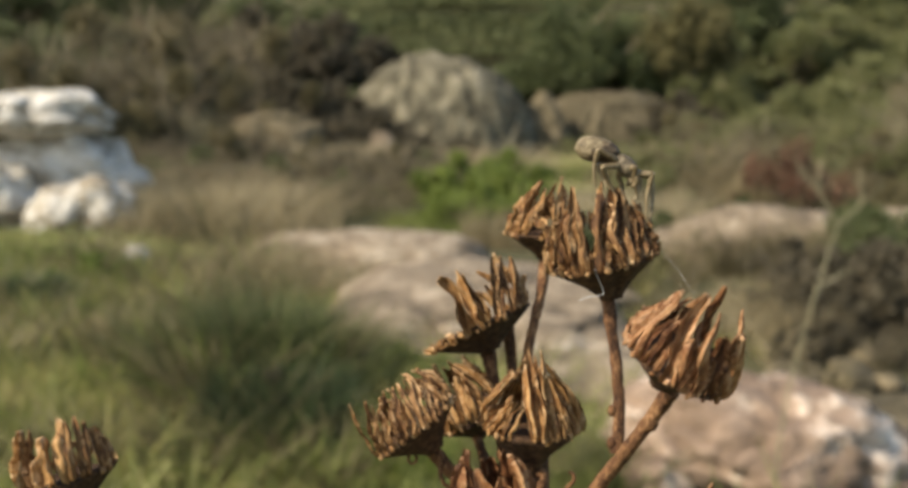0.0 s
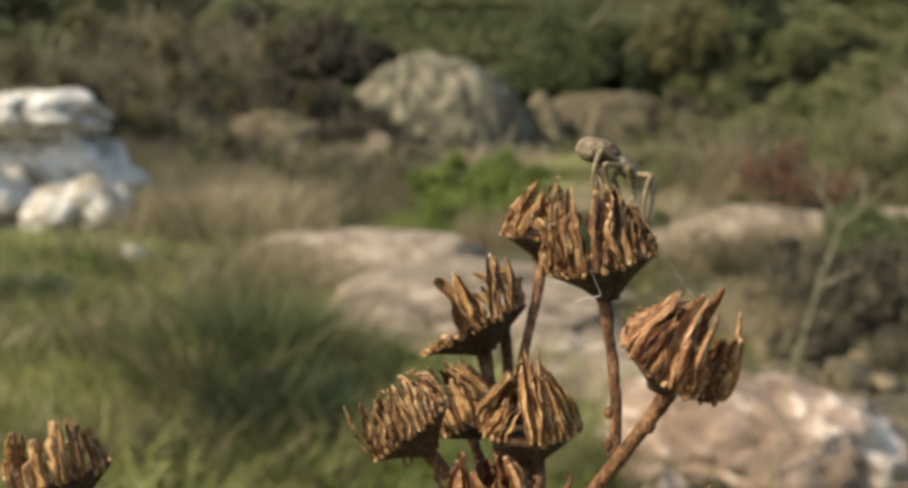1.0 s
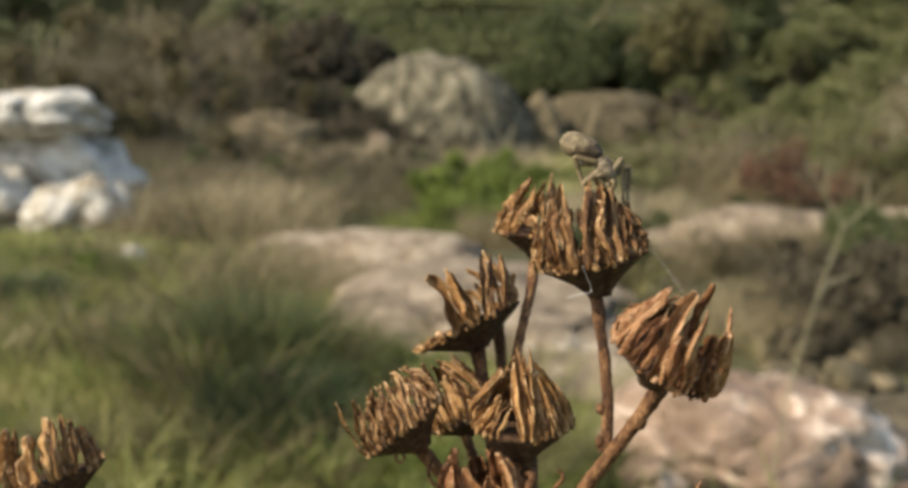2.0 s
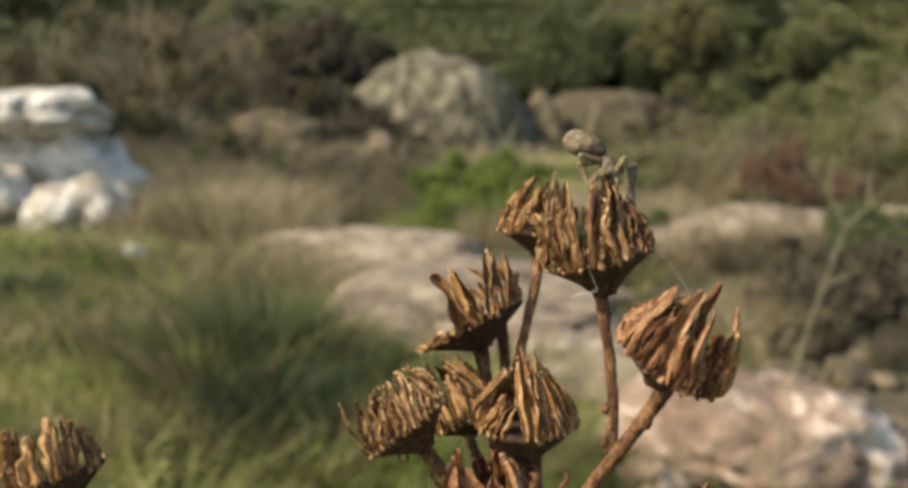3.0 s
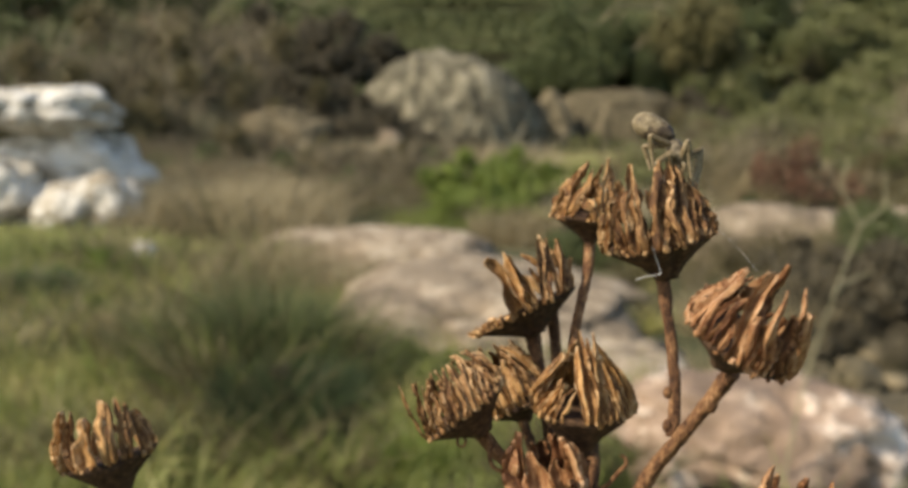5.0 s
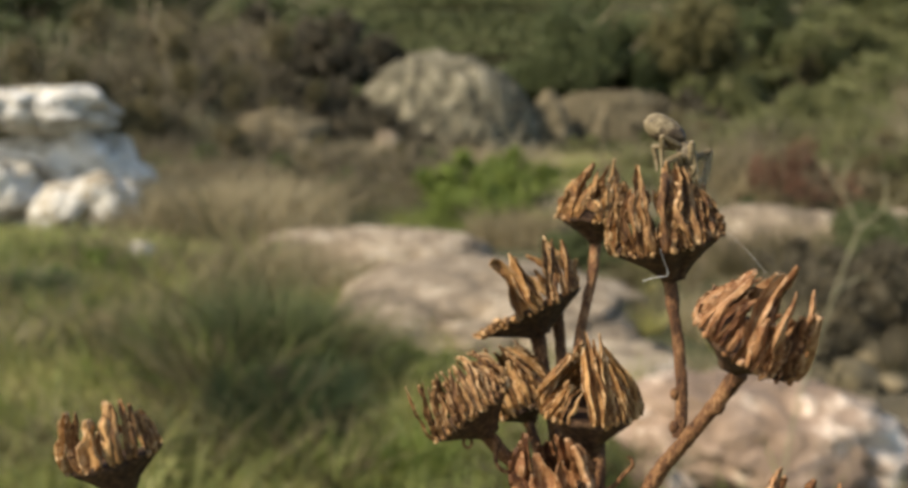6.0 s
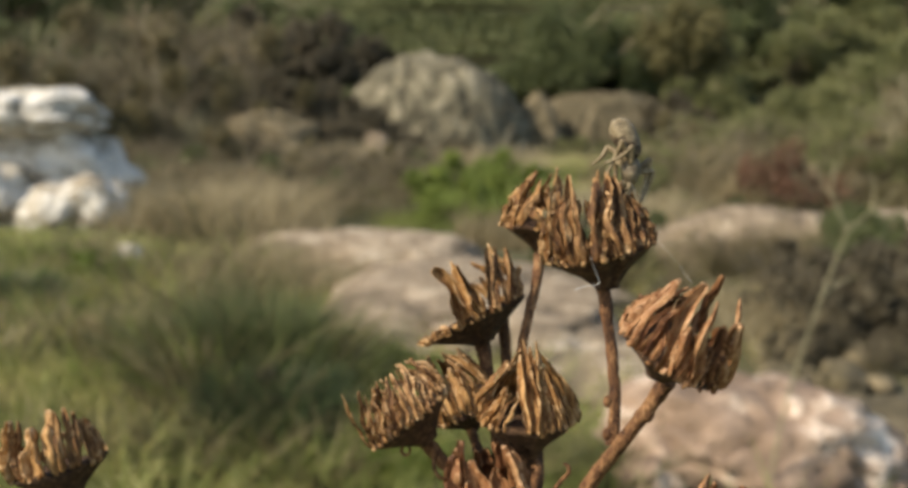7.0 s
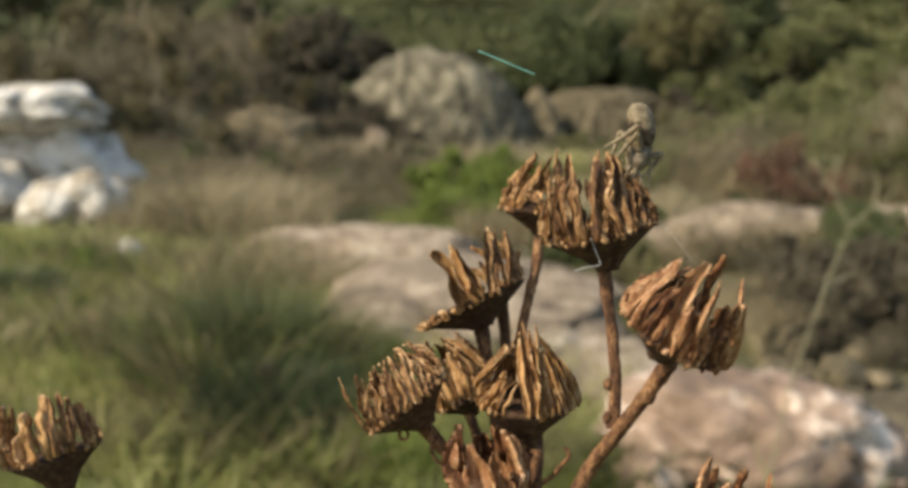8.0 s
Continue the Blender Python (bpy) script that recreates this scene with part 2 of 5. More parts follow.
# ------------------------------------------------------------------ ground and hill
def rise(x, y):
    """Height of the ground: level near the plant, a slope behind."""
    far = max(0.0, y - 15.5)
    h = 0.33 * far * far / (far + 3.0) * (1 if y < 140 else 140 / y)
    bumps = 0.09 * noise.noise(Vector((x * 0.45, y * 0.45, 3.0))) + 0.03 * noise.noise(Vector((x * 1.9, y * 1.9, 7.0)))
    near = min(1.0, max(0.0, (math.hypot(x, y) - 1.0) / 3.0))
    return h + bumps * near * (1 + far * 0.08)


def make_ground():
    def spaced(lo, hi, n, power):
        return [lo + (hi - lo) * (k / (n - 1)) ** power for k in range(n)]
    ys = [-v for v in reversed(spaced(2, 600, 14, 3))] + spaced(-1.5, 30, 150, 1) + spaced(31, 600, 26, 2.5)
    half = spaced(0, 11, 75, 1) + spaced(11.6, 600, 22, 3)
    xs = [-v for v in reversed(half[1:])] + half
    verts = [(x, y, rise(x, y)) for y in ys for x in xs]
    w = len(xs)
    faces = [(j * w + i, j * w + i + 1, (j + 1) * w + i + 1, (j + 1) * w + i) for j in range(len(ys) - 1) for i in range(w - 1)]
    ob = new("ground", as_mesh("ground", verts, faces, SOIL))
    tagged(ob, "dry brown earth with thin grass rising to a hillside", "ground", kind="structure")


make_ground()


# ------------------------------------------------------------------ rocks
def rock(label, at, size, material, seed, rough=0.16, lump=1.3, flat=2.4, turn=0.0, tilt=0.0, detail=4, fine=0.03, sunk=0.12):
    """A weathered boulder: a squarish round form with lumps, ledges and pits. size: width, depth, height."""
    bm = bmesh.new()
    bmesh.ops.create_icosphere(bm, subdivisions=detail, radius=1)
    off = Vector((seed * 7.3, seed * 3.7, seed * 1.9))
    for v in bm.verts:
        d = v.co.normalized()
        k = (abs(d.x) ** flat + abs(d.y) ** flat + abs(d.z) ** flat) ** (-1 / flat)
        big = noise.noise(d * lump + off)
        ledge = noise.noise(d * lump * 2.6 + off * 2)
        pits = noise.noise(d * 9 + off)
        crack = abs(noise.noise(d * 2.1 + off * 3))
        k *= 1 + rough * big + rough * 0.55 * ledge + fine * pits - rough * 0.8 * max(0.0, 0.09 - crack) / 0.09
        v.co = d * k
    for v in bm.verts:
        v.co = Vector((v.co.x * size[0] / 2, v.co.y * size[1] / 2, v.co.z * size[2] / 2))
    me = bpy.data.meshes.new("boulder")
    bm.to_mesh(me)
    bm.free()
    me.materials.append(material)
    me.polygons.foreach_set("use_smooth", [True] * len(me.polygons))
    ob = new("boulder", me)
    ob.matrix_basis = pose(at[0], at[1], at[2] + size[2] * (0.5 - sunk), 0, tilt, turn)
    return tagged(ob, label, "rock")


rock("rounded grey lichened granite boulder on the slope", (-0.31, 15.9, 0.0), (2.93, 2.1, 3.02), GREY_ROCK, 5, detail=5, turn=-14, rough=0.06, lump=1.4, flat=2.08, sunk=0.5, fine=0.05)
rock("low weathered brown boulder beside the grey dome", (2.35, 16.6, 0.0), (2.7, 1.1, 1.75), TAN_SHADE, 8, rough=0.16, sunk=0.46)
rock("small pale rock edge on the slope", (1.4, 15.9, 0.0), (0.7, 0.6, 1.75), TAN_SHADE, 12, tilt=-14, flat=1.8, sunk=0.45)
rock("low dusty rock in dry brush", (-2.25, 13.5, 0.0), (1.2, 0.6, 0.82), TAN_SHADE, 15, flat=3.0)
rock("small pale stone below the grey dome", (-0.92, 13.4, 0.05), (0.34, 0.3, 0.5), TAN_ROCK, 17, detail=3)
rock("bright white rounded rock at the foot of a pile", (-2.69, 7.5, 0.0), (0.56, 0.5, 0.4), WHITE_ROCK, 21, rough=0.2, lump=1.4, flat=2.0, fine=0.04, tilt=-14)
rock("white rock with a greyer shaded flank", (-2.47, 7.54, 0.0), (0.56, 0.5, 0.47), WHITE_ROCK, 22, rough=0.22, lump=1.6, flat=2.0, fine=0.04, tilt=12)
rock("low sand-coloured rock in dry grass", (-1.8, 8.1, -0.02), (0.62, 0.4, 0.2), TAN_ROCK, 44, rough=0.2, lump=1.6)
rock("pale grey middle rock of a pile", (-3.0, 8.3, 0.08), (1.2, 0.7, 0.7), WHITE_ROCK, 24, rough=0.3, lump=1.7, flat=2.2, fine=0.04)
rock("pale flat-topped rock on top of a pile", (-3.22, 8.2, 0.7), (1.16, 0.95, 0.34), WHITE_ROCK, 27, detail=5, rough=0.24, lump=1.5, flat=2.6, fine=0.04)
rock("pale lump of rock in a pile", (-3.4, 7.9, 0.0), (0.8, 0.6, 0.56), WHITE_ROCK, 29, rough=0.24, lump=1.5, flat=2.3, fine=0.04)
rock("small pale stone in the grass", (-1.75, 5.9, 0.03), (0.16, 0.14, 0.15), WHITE_ROCK, 30, detail=3)
rock("flat-topped tan granite slab among weeds", (-0.56, 6.5, -0.12), (1.5, 1.0, 0.32), TAN_ROCK, 33, rough=0.13, flat=2.6)
rock("broad low tan bedrock outcrop", (0.12, 4.75, -0.13), (1.4, 2.2, 0.34), TAN_ROCK, 36, detail=5, rough=0.16, flat=2.6)
rock("low tan bedrock shelf at the edge of the grass", (0.47, 3.7, -0.05), (0.7, 1.1, 0.16), TAN_ROCK, 41, rough=0.22, lump=1.8, flat=2.2)
rock("rounded tan boulder behind shrubs", (1.78, 6.4, 0.0), (1.4, 1.0, 0.6), TAN_ROCK, 39, rough=0.1, flat=1.9, sunk=0.45)
rock("tan low rock lying in dry brush", (3.1, 7.6, -0.05), (0.9, 0.8, 0.25), TAN_ROCK, 43)
rock("lumpy pinkish white rock with cream patches", (0.82, 2.8, -0.07), (0.88, 0.62, 0.37), PINK_ROCK, 46, detail=5, rough=0.15, lump=2.0, fine=0.07, flat=1.7, tilt=9)
rock("pale lump of rock beside the larger pink one", (0.5, 2.62, -0.04), (0.17, 0.16, 0.17), PINK_ROCK, 49, rough=0.3, lump=1.8, flat=2.0)
rock("brown weathered rock sloping beside the pink one", (1.35, 3.1, -0.05), (0.6, 0.5, 0.16), TAN_SHADE, 55, rough=0.2, lump=1.6, flat=2.0)
rock("low brown rock shelf in the earth", (1.2, 3.0, -0.06), (0.6, 0.5, 0.15), TAN_SHADE, 52, rough=0.3, lump=2.0)


# ------------------------------------------------------------------ shrubs, trees and grass
def leaves(n, spread, leaf, seed, up=0.3, hollow=0.35, clumps=14, base=0.0):
    """Leaf blades gathered in clumps within an uneven dome: vertices and faces. spread: x, y, z half sizes."""
    rng = np.random.default_rng(seed)
    centres = rng.normal(size=(clumps, 3))
    centres /= np.linalg.norm(centres, axis=1)[:, None]
    centres *= (hollow + (1 - hollow) * rng.random((clumps, 1)) ** 0.5)
    centres[:, 2] = np.abs(centres[:, 2]) * 1.0
    size = 0.12 + 0.2 * rng.random(clumps)
    which = rng.integers(0, clumps, n)
    p = rng.normal(size=(n, 3))
    p /= np.linalg.norm(p, axis=1)[:, None]
    p = (centres[which] + p * (size[which] * rng.random(n) ** 0.4)[:, None]) * np.array(spread)
    p[:, 2] = np.abs(p[:, 2]) + base
    d = rng.normal(size=(n, 3))
    d[:, 2] += up * 3
    d /= np.linalg.norm(d, axis=1)[:, None]
    w = np.cross(d, rng.normal(size=(n, 3)))
    w /= np.linalg.norm(w, axis=1)[:, None]
    ln = leaf[0] * (0.6 + 0.8 * rng.random(n))[:, None]
    wd = leaf[1] * (0.6 + 0.8 * rng.random(n))[:, None]
    bend = np.cross(d, w) * ln * 0.18
    v = np.stack([p, p + d * ln * 0.5 + w * wd + bend, p + d * ln, p + d * ln * 0.5 - w * wd + bend], 1).reshape(-1, 3)
    f = np.arange(4 * n).reshape(n, 4)
    return v.tolist(), [tuple(q) for q in f.tolist()]


def branches(height, spread, seed, stems=7, levels=3, thick=0.012, forks=4, straight=0.5):
    """Woody stems that fork: vertices and faces."""
    rng = random.Random(seed)
    pieces = []

    def grow(p, d, length, r, level):
        q = p + d * length
        mid = (p + q) / 2 + Vector((rng.uniform(-1, 1), rng.uniform(-1, 1), rng.uniform(-0.3, 0.3))) * length * 0.1
        if level < 2:
            pieces.append(tube([p, mid, q], [r, r * 0.8, r * 0.55], sides=4 if level else 6, steps=1 if level else 2))
        else:
            pieces.append(tube([p, q], [r, r * 0.5], sides=3, steps=1))
        if level >= levels:
            return
        for k in range(forks):
            e = (d * straight + Vector((rng.gauss(0, 0.5), rng.gauss(0, 0.5), rng.gauss(0.22, 0.3)))).normalized()
            start = p.lerp(q, 0.35 + 0.65 * (k + 1) / forks)
            grow(start, e, length * rng.uniform(0.5, 0.75), r * 0.5, level + 1)

    for k in range(stems):
        a = 2 * math.pi * k / stems + rng.uniform(-0.4, 0.4)
        lean = rng.uniform(0.15, 1.0) * spread
        d = Vector((math.cos(a) * lean, math.sin(a) * lean, height)).normalized()
        grow(Vector((math.cos(a) * 0.03, math.sin(a) * 0.03, -0.05)), d, height * rng.uniform(0.38, 0.5), thick, 0)
    return joined(*pieces)


def tuft(n, radius, height, seed, width=0.004, spread=0.8):
    """Long narrow leaves that fan out from a crown near the ground: vertices and faces."""
    rng = np.random.default_rng(seed)
    a, r = rng.random(n) * 2 * math.pi, radius * np.sqrt(rng.random(n))
    root = np.stack([r * np.cos(a), r * np.sin(a), np.zeros(n)], 1)
    b = a + rng.normal(size=n) * 0.5
    lean = spread * (0.15 + r / radius) * (0.5 + 0.7 * rng.random(n))
    d = np.stack([np.cos(b) * lean, np.sin(b) * lean, np.ones(n)], 1)
    d /= np.linalg.norm(d, axis=1)[:, None]
    ln = (height * (0.25 + 0.95 * rng.random(n) ** 1.3))[:, None]
    w = np.cross(d, rng.normal(size=(n, 3)))
    w = w / np.linalg.norm(w, axis=1)[:, None] * width
    sag = np.stack([np.cos(b), np.sin(b), -0.8 * np.ones(n)], 1) * ln * (0.25 * rng.random(n))[:, None]
    mid, tip = root + d * ln * 0.55, root + d * ln + sag
    v = np.stack([root - w, root + w, mid + w, mid - w, tip], 1).reshape(-1, 3)
    faces = []
    for k in range(n):
        i = 5 * k
        faces += [(i, i + 1, i + 2, i + 3), (i + 3, i + 2, i + 4)]
    return v.tolist(), faces


def tussock(label, material, n, radius, height, seed, width=0.004, spread=0.8):
    ob = new("tussock")
    part("crown", as_mesh("crown", *blob((0, 0, 0), radius * 0.5, 6, 12, (1, 1, 0.3)), GRASS_DRY), ob)
    part("foliage", as_mesh("foliage", *tuft(n, radius, height, seed, width, spread), material, False), ob)
    return tagged(ob, label, "bush")


def shrub(label, kind, material, half, leaf, n, seed, thick=0.012, up=0.3, clumps=34, stems=6):
    """A leafy shrub: woody stems and a crown."""
    ob = new("shrub")
    wood = branches(half[2] * 1.5, half[0] * 0.8, seed, stems=stems, levels=2, thick=thick)
    part("wood", as_mesh("wood", *wood, TWIG), ob)
    part("foliage", as_mesh("foliage", *leaves(n, half, leaf, seed, up, clumps=clumps, base=half[2] * 0.12), material, False), ob)
    return tagged(ob, label, kind)


def bare_shrub(label, height, spread, seed, material=TWIG, n=700, leaf=(0.03, 0.006), dry=LEAF_OLIVE, thick=0.011):
    ob = new("bare_shrub")
    part("wood", as_mesh("wood", *branches(height, spread, seed, stems=7, levels=3, thick=thick * 1.15, forks=3, straight=0.55), material), ob)
    part("foliage", as_mesh("foliage", *leaves(n, (spread, spread, height * 0.8), leaf, seed + 1, 0.5, 0.2, 20), dry, False), ob)
    return tagged(ob, label, "shrub")


def tree(label, material, height, half, leaf, n, seed):
    ob = new("tree")
    rng = random.Random(seed)
    trunk = tube([(0, 0, -0.2), (0.05, 0.03, height * 0.3), (-0.04, 0.05, height * 0.62), (0.06, 0, height * 0.9)], [0.13, 0.1, 0.07, 0.03], sides=9, wob=0.15, seed=seed)
    limbs = []
    for k in range(9):
        z = height * rng.uniform(0.25, 0.75)
        a = rng.uniform(0, 2 * math.pi)
        e = Vector((math.cos(a) * half[0] * 0.8, math.sin(a) * half[1] * 0.8, z + height * rng.uniform(0.02, 0.3)))
        limbs.append((tube([(0, 0, z), (e.x * 0.5, e.y * 0.5, z + 0.1), e], [0.05, 0.035, 0.012], sides=6, steps=3)))
    part("trunk", as_mesh("trunk", *trunk, TWIG), ob)
    for limb in limbs:
        part("limb", as_mesh("limb", *limb, TWIG), ob)
    v, f = leaves(n, half, leaf, seed, -0.1, hollow=0.45, clumps=60)
    part("crown", as_mesh("crown", [(x, y, z + height - half[2] * 1.15) for x, y, z in v], f, material, False), ob)
    return tagged(ob, label, "tree")


def put(ob, x, y, turn=0.0, size=1.0, sink=0.0):
    ob.matrix_basis = pose(x, y, rise(x, y) - sink, 0, 0, turn) @ Matrix.Scale(size, 4)
    return ob


def again(ob, x, y, turn, size=1.0, sink=0.0):
    c = copy_thing(ob, Matrix())
    return put(c, x, y, turn, size, sink)


# dark broom-like bush in the near grass
bush = tussock("green rush-like bush in the grass", LEAF_DARK, 1300, 0.17, 0.42, 51, 0.003, 0.6)
tagged(put(bush, -0.8, 3.6, 0, 0.6), group="green bushes")
for x, y, a, k in ((-0.66, 3.6, 70, 0.72), (-0.58, 3.75, 250, 0.6), (-0.76, 3.95, 40, 0.6), (-0.58, 3.42, 10, 0.58), (-0.7, 3.75, 190, 0.5)):
    again(bush, x, y, a, k)
upright = tussock("tall upright green rush bush in the grass", LEAF_DARK, 900, 0.13, 0.42, 54, 0.003, 0.32)
tagged(put(upright, -0.62, 3.45, 130, 1.0), group="upright bushes")
for x, y, a, k in ((-0.57, 3.35, 280, 0.85), (-0.7, 3.55, 20, 0.9)):
    again(upright, x, y, a, k)
dusky = tussock("dark green rush-like bush in the grass", LEAF_DEEP, 2200, 0.17, 0.4, 52, 0.003, 0.6)
tagged(put(dusky, -0.51, 3.2, 0, 0.62), group="dark bushes")
for x, y, a, k in ((-0.6, 3.25, 300, 0.45), (-0.52, 3.05, 140, 0.6), (-0.5, 3.0, 330, 0.6), (-0.46, 2.95, 200, 0.45), (-0.54, 2.92, 100, 0.5), (-0.5, 3.08, 10, 0.62), (-0.52, 3.3, 80, 0.5), (-0.56, 3.12, 260, 0.6)):
    again(dusky, x, y, a, k)
light = tussock("light green rush-like bush in the grass", LEAF_MID, 900, 0.14, 0.36, 53, 0.004, 0.6)
tagged(put(light, -0.95, 3.7, 0, 0.9), group="light bushes")
for x, y, a, k in ((-0.65, 3.35, 70, 0.7), (-0.3, 3.6, 250, 0.5), (-0.85, 3.4, 110, 0.7), (-0.3, 4.2, 20, 0.45), (-0.12, 3.3, 300, 0.5)):
    again(light, x, y, a, k)

green = shrub("fresh bright green leafy shrub beside rocks", "shrub", LEAF_BRIGHT, (0.4, 0.4, 0.34), (0.05, 0.013), 3600, 61, 0.008)
tagged(put(green, 0.08, 9.0, 0, 1.15), group="bright green shrubs")
again(green, 0.45, 9.6, 80, 1.15)
again(green, 0.14, 8.0, 200, 0.85)

mound = shrub("rounded dark evergreen shrub on the slope", "shrub", LEAF_DARK, (1.0, 0.9, 0.85), (0.09, 0.028), 5200, 71, 0.02)
tagged(put(mound, -2.0, 16.7, 0, 1.0), group="dark evergreen shrubs")
for x, y, a, k in ((-7.6, 19, 40, 1.7), (-8.9, 18.5, 80, 1.5), (5.6, 21, 60, 1.5), (1.35, 18.4, 110, 1.0), (2.6, 18.9, 150, 0.9), (3.3, 18.9, 310, 1.0), (2.3, 5.9, 35, 0.36), (1.98, 5.3, 135, 0.26), (2.15, 5.6, 80, 0.3), (0.78, 6.05, 10, 0.24), (0.95, 6.15, 70, 0.24), (0.62, 6.3, 70, 0.2), (-6.3, 20, 20, 1.3), (-3.4, 22, 40, 1.5)):
    again(mound, x, y, a, k)

# dark brown shrubs; some only stand in for shade below the dome and inside bushes
dusk = shrub("dark brown shrub with shade in its leaf colour", "shrub", LEAF_SHADE_BROWN, (1.0, 0.9, 0.85), (0.11, 0.03), 2400, 75, 0.03, clumps=22)
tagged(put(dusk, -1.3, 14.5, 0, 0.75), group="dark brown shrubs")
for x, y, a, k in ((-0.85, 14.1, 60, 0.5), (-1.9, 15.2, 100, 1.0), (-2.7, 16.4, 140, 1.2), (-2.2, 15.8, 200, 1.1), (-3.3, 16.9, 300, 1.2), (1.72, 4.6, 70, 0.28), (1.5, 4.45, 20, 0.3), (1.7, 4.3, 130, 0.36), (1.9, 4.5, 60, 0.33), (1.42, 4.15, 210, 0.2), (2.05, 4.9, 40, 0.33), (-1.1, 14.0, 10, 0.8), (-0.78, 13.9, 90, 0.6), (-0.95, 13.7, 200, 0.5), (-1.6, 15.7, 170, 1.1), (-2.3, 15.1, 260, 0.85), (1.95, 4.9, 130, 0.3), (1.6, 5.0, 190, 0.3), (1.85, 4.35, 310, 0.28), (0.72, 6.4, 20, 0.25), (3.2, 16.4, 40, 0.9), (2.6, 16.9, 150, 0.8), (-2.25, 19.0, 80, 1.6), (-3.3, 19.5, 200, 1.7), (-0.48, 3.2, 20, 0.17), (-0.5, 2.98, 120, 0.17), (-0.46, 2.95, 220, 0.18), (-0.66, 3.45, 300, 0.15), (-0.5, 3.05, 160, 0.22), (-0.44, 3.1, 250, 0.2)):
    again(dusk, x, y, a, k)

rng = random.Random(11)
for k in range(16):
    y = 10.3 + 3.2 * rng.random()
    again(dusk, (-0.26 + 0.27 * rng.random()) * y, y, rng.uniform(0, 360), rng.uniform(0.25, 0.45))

olive = shrub("loose olive green shrub on the slope", "shrub", LEAF_MID, (1.0, 0.9, 0.8), (0.09, 0.024), 4300, 81, 0.018, clumps=18)
tagged(put(olive, 4.6, 16.2), group="olive shrubs")
for x, y, a, k in ((5.8, 16.8, 70, 1.2), (3.4, 15.0, 190, 0.7), (2.9, 20.5, 100, 1.4), (7.6, 18, 250, 1.4), (6.6, 17.6, 300, 1.3), (-4.8, 21, 10, 1.4), (6.7, 13, 30, 0.9), (1.55, 8.9, 60, 0.42), (2.0, 10.5, 120, 0.5), (4.4, 13.2, 10, 0.7), (5.4, 14.8, 220, 0.9), (3.9, 17.2, 45, 1.1), (9, 22, 0, 1.6), (-3.4, 20, 0, 1.2), (6.0, 19.5, 80, 1.5), (3.3, 19.2, 15, 1.3), (7.2, 21, 200, 1.6), (8.6, 20, 100, 1.5), (2.9, 15.6, 0, 0.5), (1.7, 15.2, 0, 0.35), (3.0, 12.6, 40, 0.6), (3.9, 11.8, 90, 0.6), (4.6, 11.4, 200, 0.7), (3.4, 13.6, 10, 0.7), (4.2, 14.6, 280, 0.8), (5.0, 13.0, 170, 0.8), (2.6, 11.0, 50, 0.4), (3.3, 10.3, 240, 0.5), (4.0, 10.2, 20, 0.55), (5.9, 15.6, 110, 1.0)):
    again(olive, x, y, a, k)

oak = tree("dark evergreen tree on the hillside", LEAF_DARK, 2.1, (1.3, 1.2, 1.3), (0.075, 0.025), 11500, 91)
tagged(put(oak, 5.2, 21.0), group="hillside trees")
for x, y, a, k in ((-6.5, 23, 200, 1.2), (9.5, 23, 20, 1.3), (-9, 22, 20, 1.3), (7.4, 24, 50, 1.3), (1.95, 17.8, 130, 1.0), (2.6, 18.4, 260, 0.85)):
    again(oak, x, y, a, k)
yellow = tree("yellowish drooping tree on the hillside", LEAF_STRAW, 2.2, (0.9, 0.8, 1.1), (0.12, 0.025), 6000, 95)
put(yellow, 3.75, 17.8)

brush = bare_shrub("dry brown leafless brush", 0.75, 0.6, 101)
tagged(put(brush, -1.2, 11.0), group="dry brush")
rng = random.Random(5)
for k in range(44):
    y = 9.0 + 5.5 * rng.random()
    again(brush, (-0.30 + 0.30 * rng.random()) * y, y, rng.uniform(0, 360), rng.uniform(0.45, 0.85), 0.02)
for k in range(10):
    y = 9.5 + 5.5 * rng.random()
    again(brush, (0.20 + 0.24 * rng.random()) * y, y, rng.uniform(0, 360), rng.uniform(0.9, 1.7), 0.02)
for k in range(26):
    y = 5.6 + 2.0 * rng.random()
    again(brush, (0.19 + 0.26 * rng.random()) * y, y - 0.6, rng.uniform(0, 360), rng.uniform(0.3, 0.5), 0.02)

for x, y, a, k in ((1.35, 4.1, 10, 0.28), (-0.9, 8.6, 20, 0.6), (-3.2, 11.4, 40, 0.8), (-2.7, 11.2, 130, 0.75), (-3.0, 11.9, 220, 0.9), (-2.4, 11.8, 310, 0.75), (-3.4, 11.8, 80, 0.85), (-2.9, 10.8, 170, 0.65), (-0.5, 8.4, 110, 0.55), (-1.3, 8.2, 200, 0.6), (-0.75, 9.2, 290, 0.7), (-1.7, 8.9, 60, 0.7), (1.75, 4.6, 120, 0.36), (1.5, 3.8, 200, 0.25), (1.9, 4.9, 280, 0.4), (1.25, 4.7, 320, 0.3), (1.45, 4.9, 30, 0.35), (1.1, 5.2, 150, 0.3), (-2.2, 12.8, 40, 0.85), (-2.6, 12.9, 100, 0.85), (-1.9, 12.8, 160, 0.8), (-2.35, 12.6, 300, 0.75)):
    again(brush, x, y, a, k)
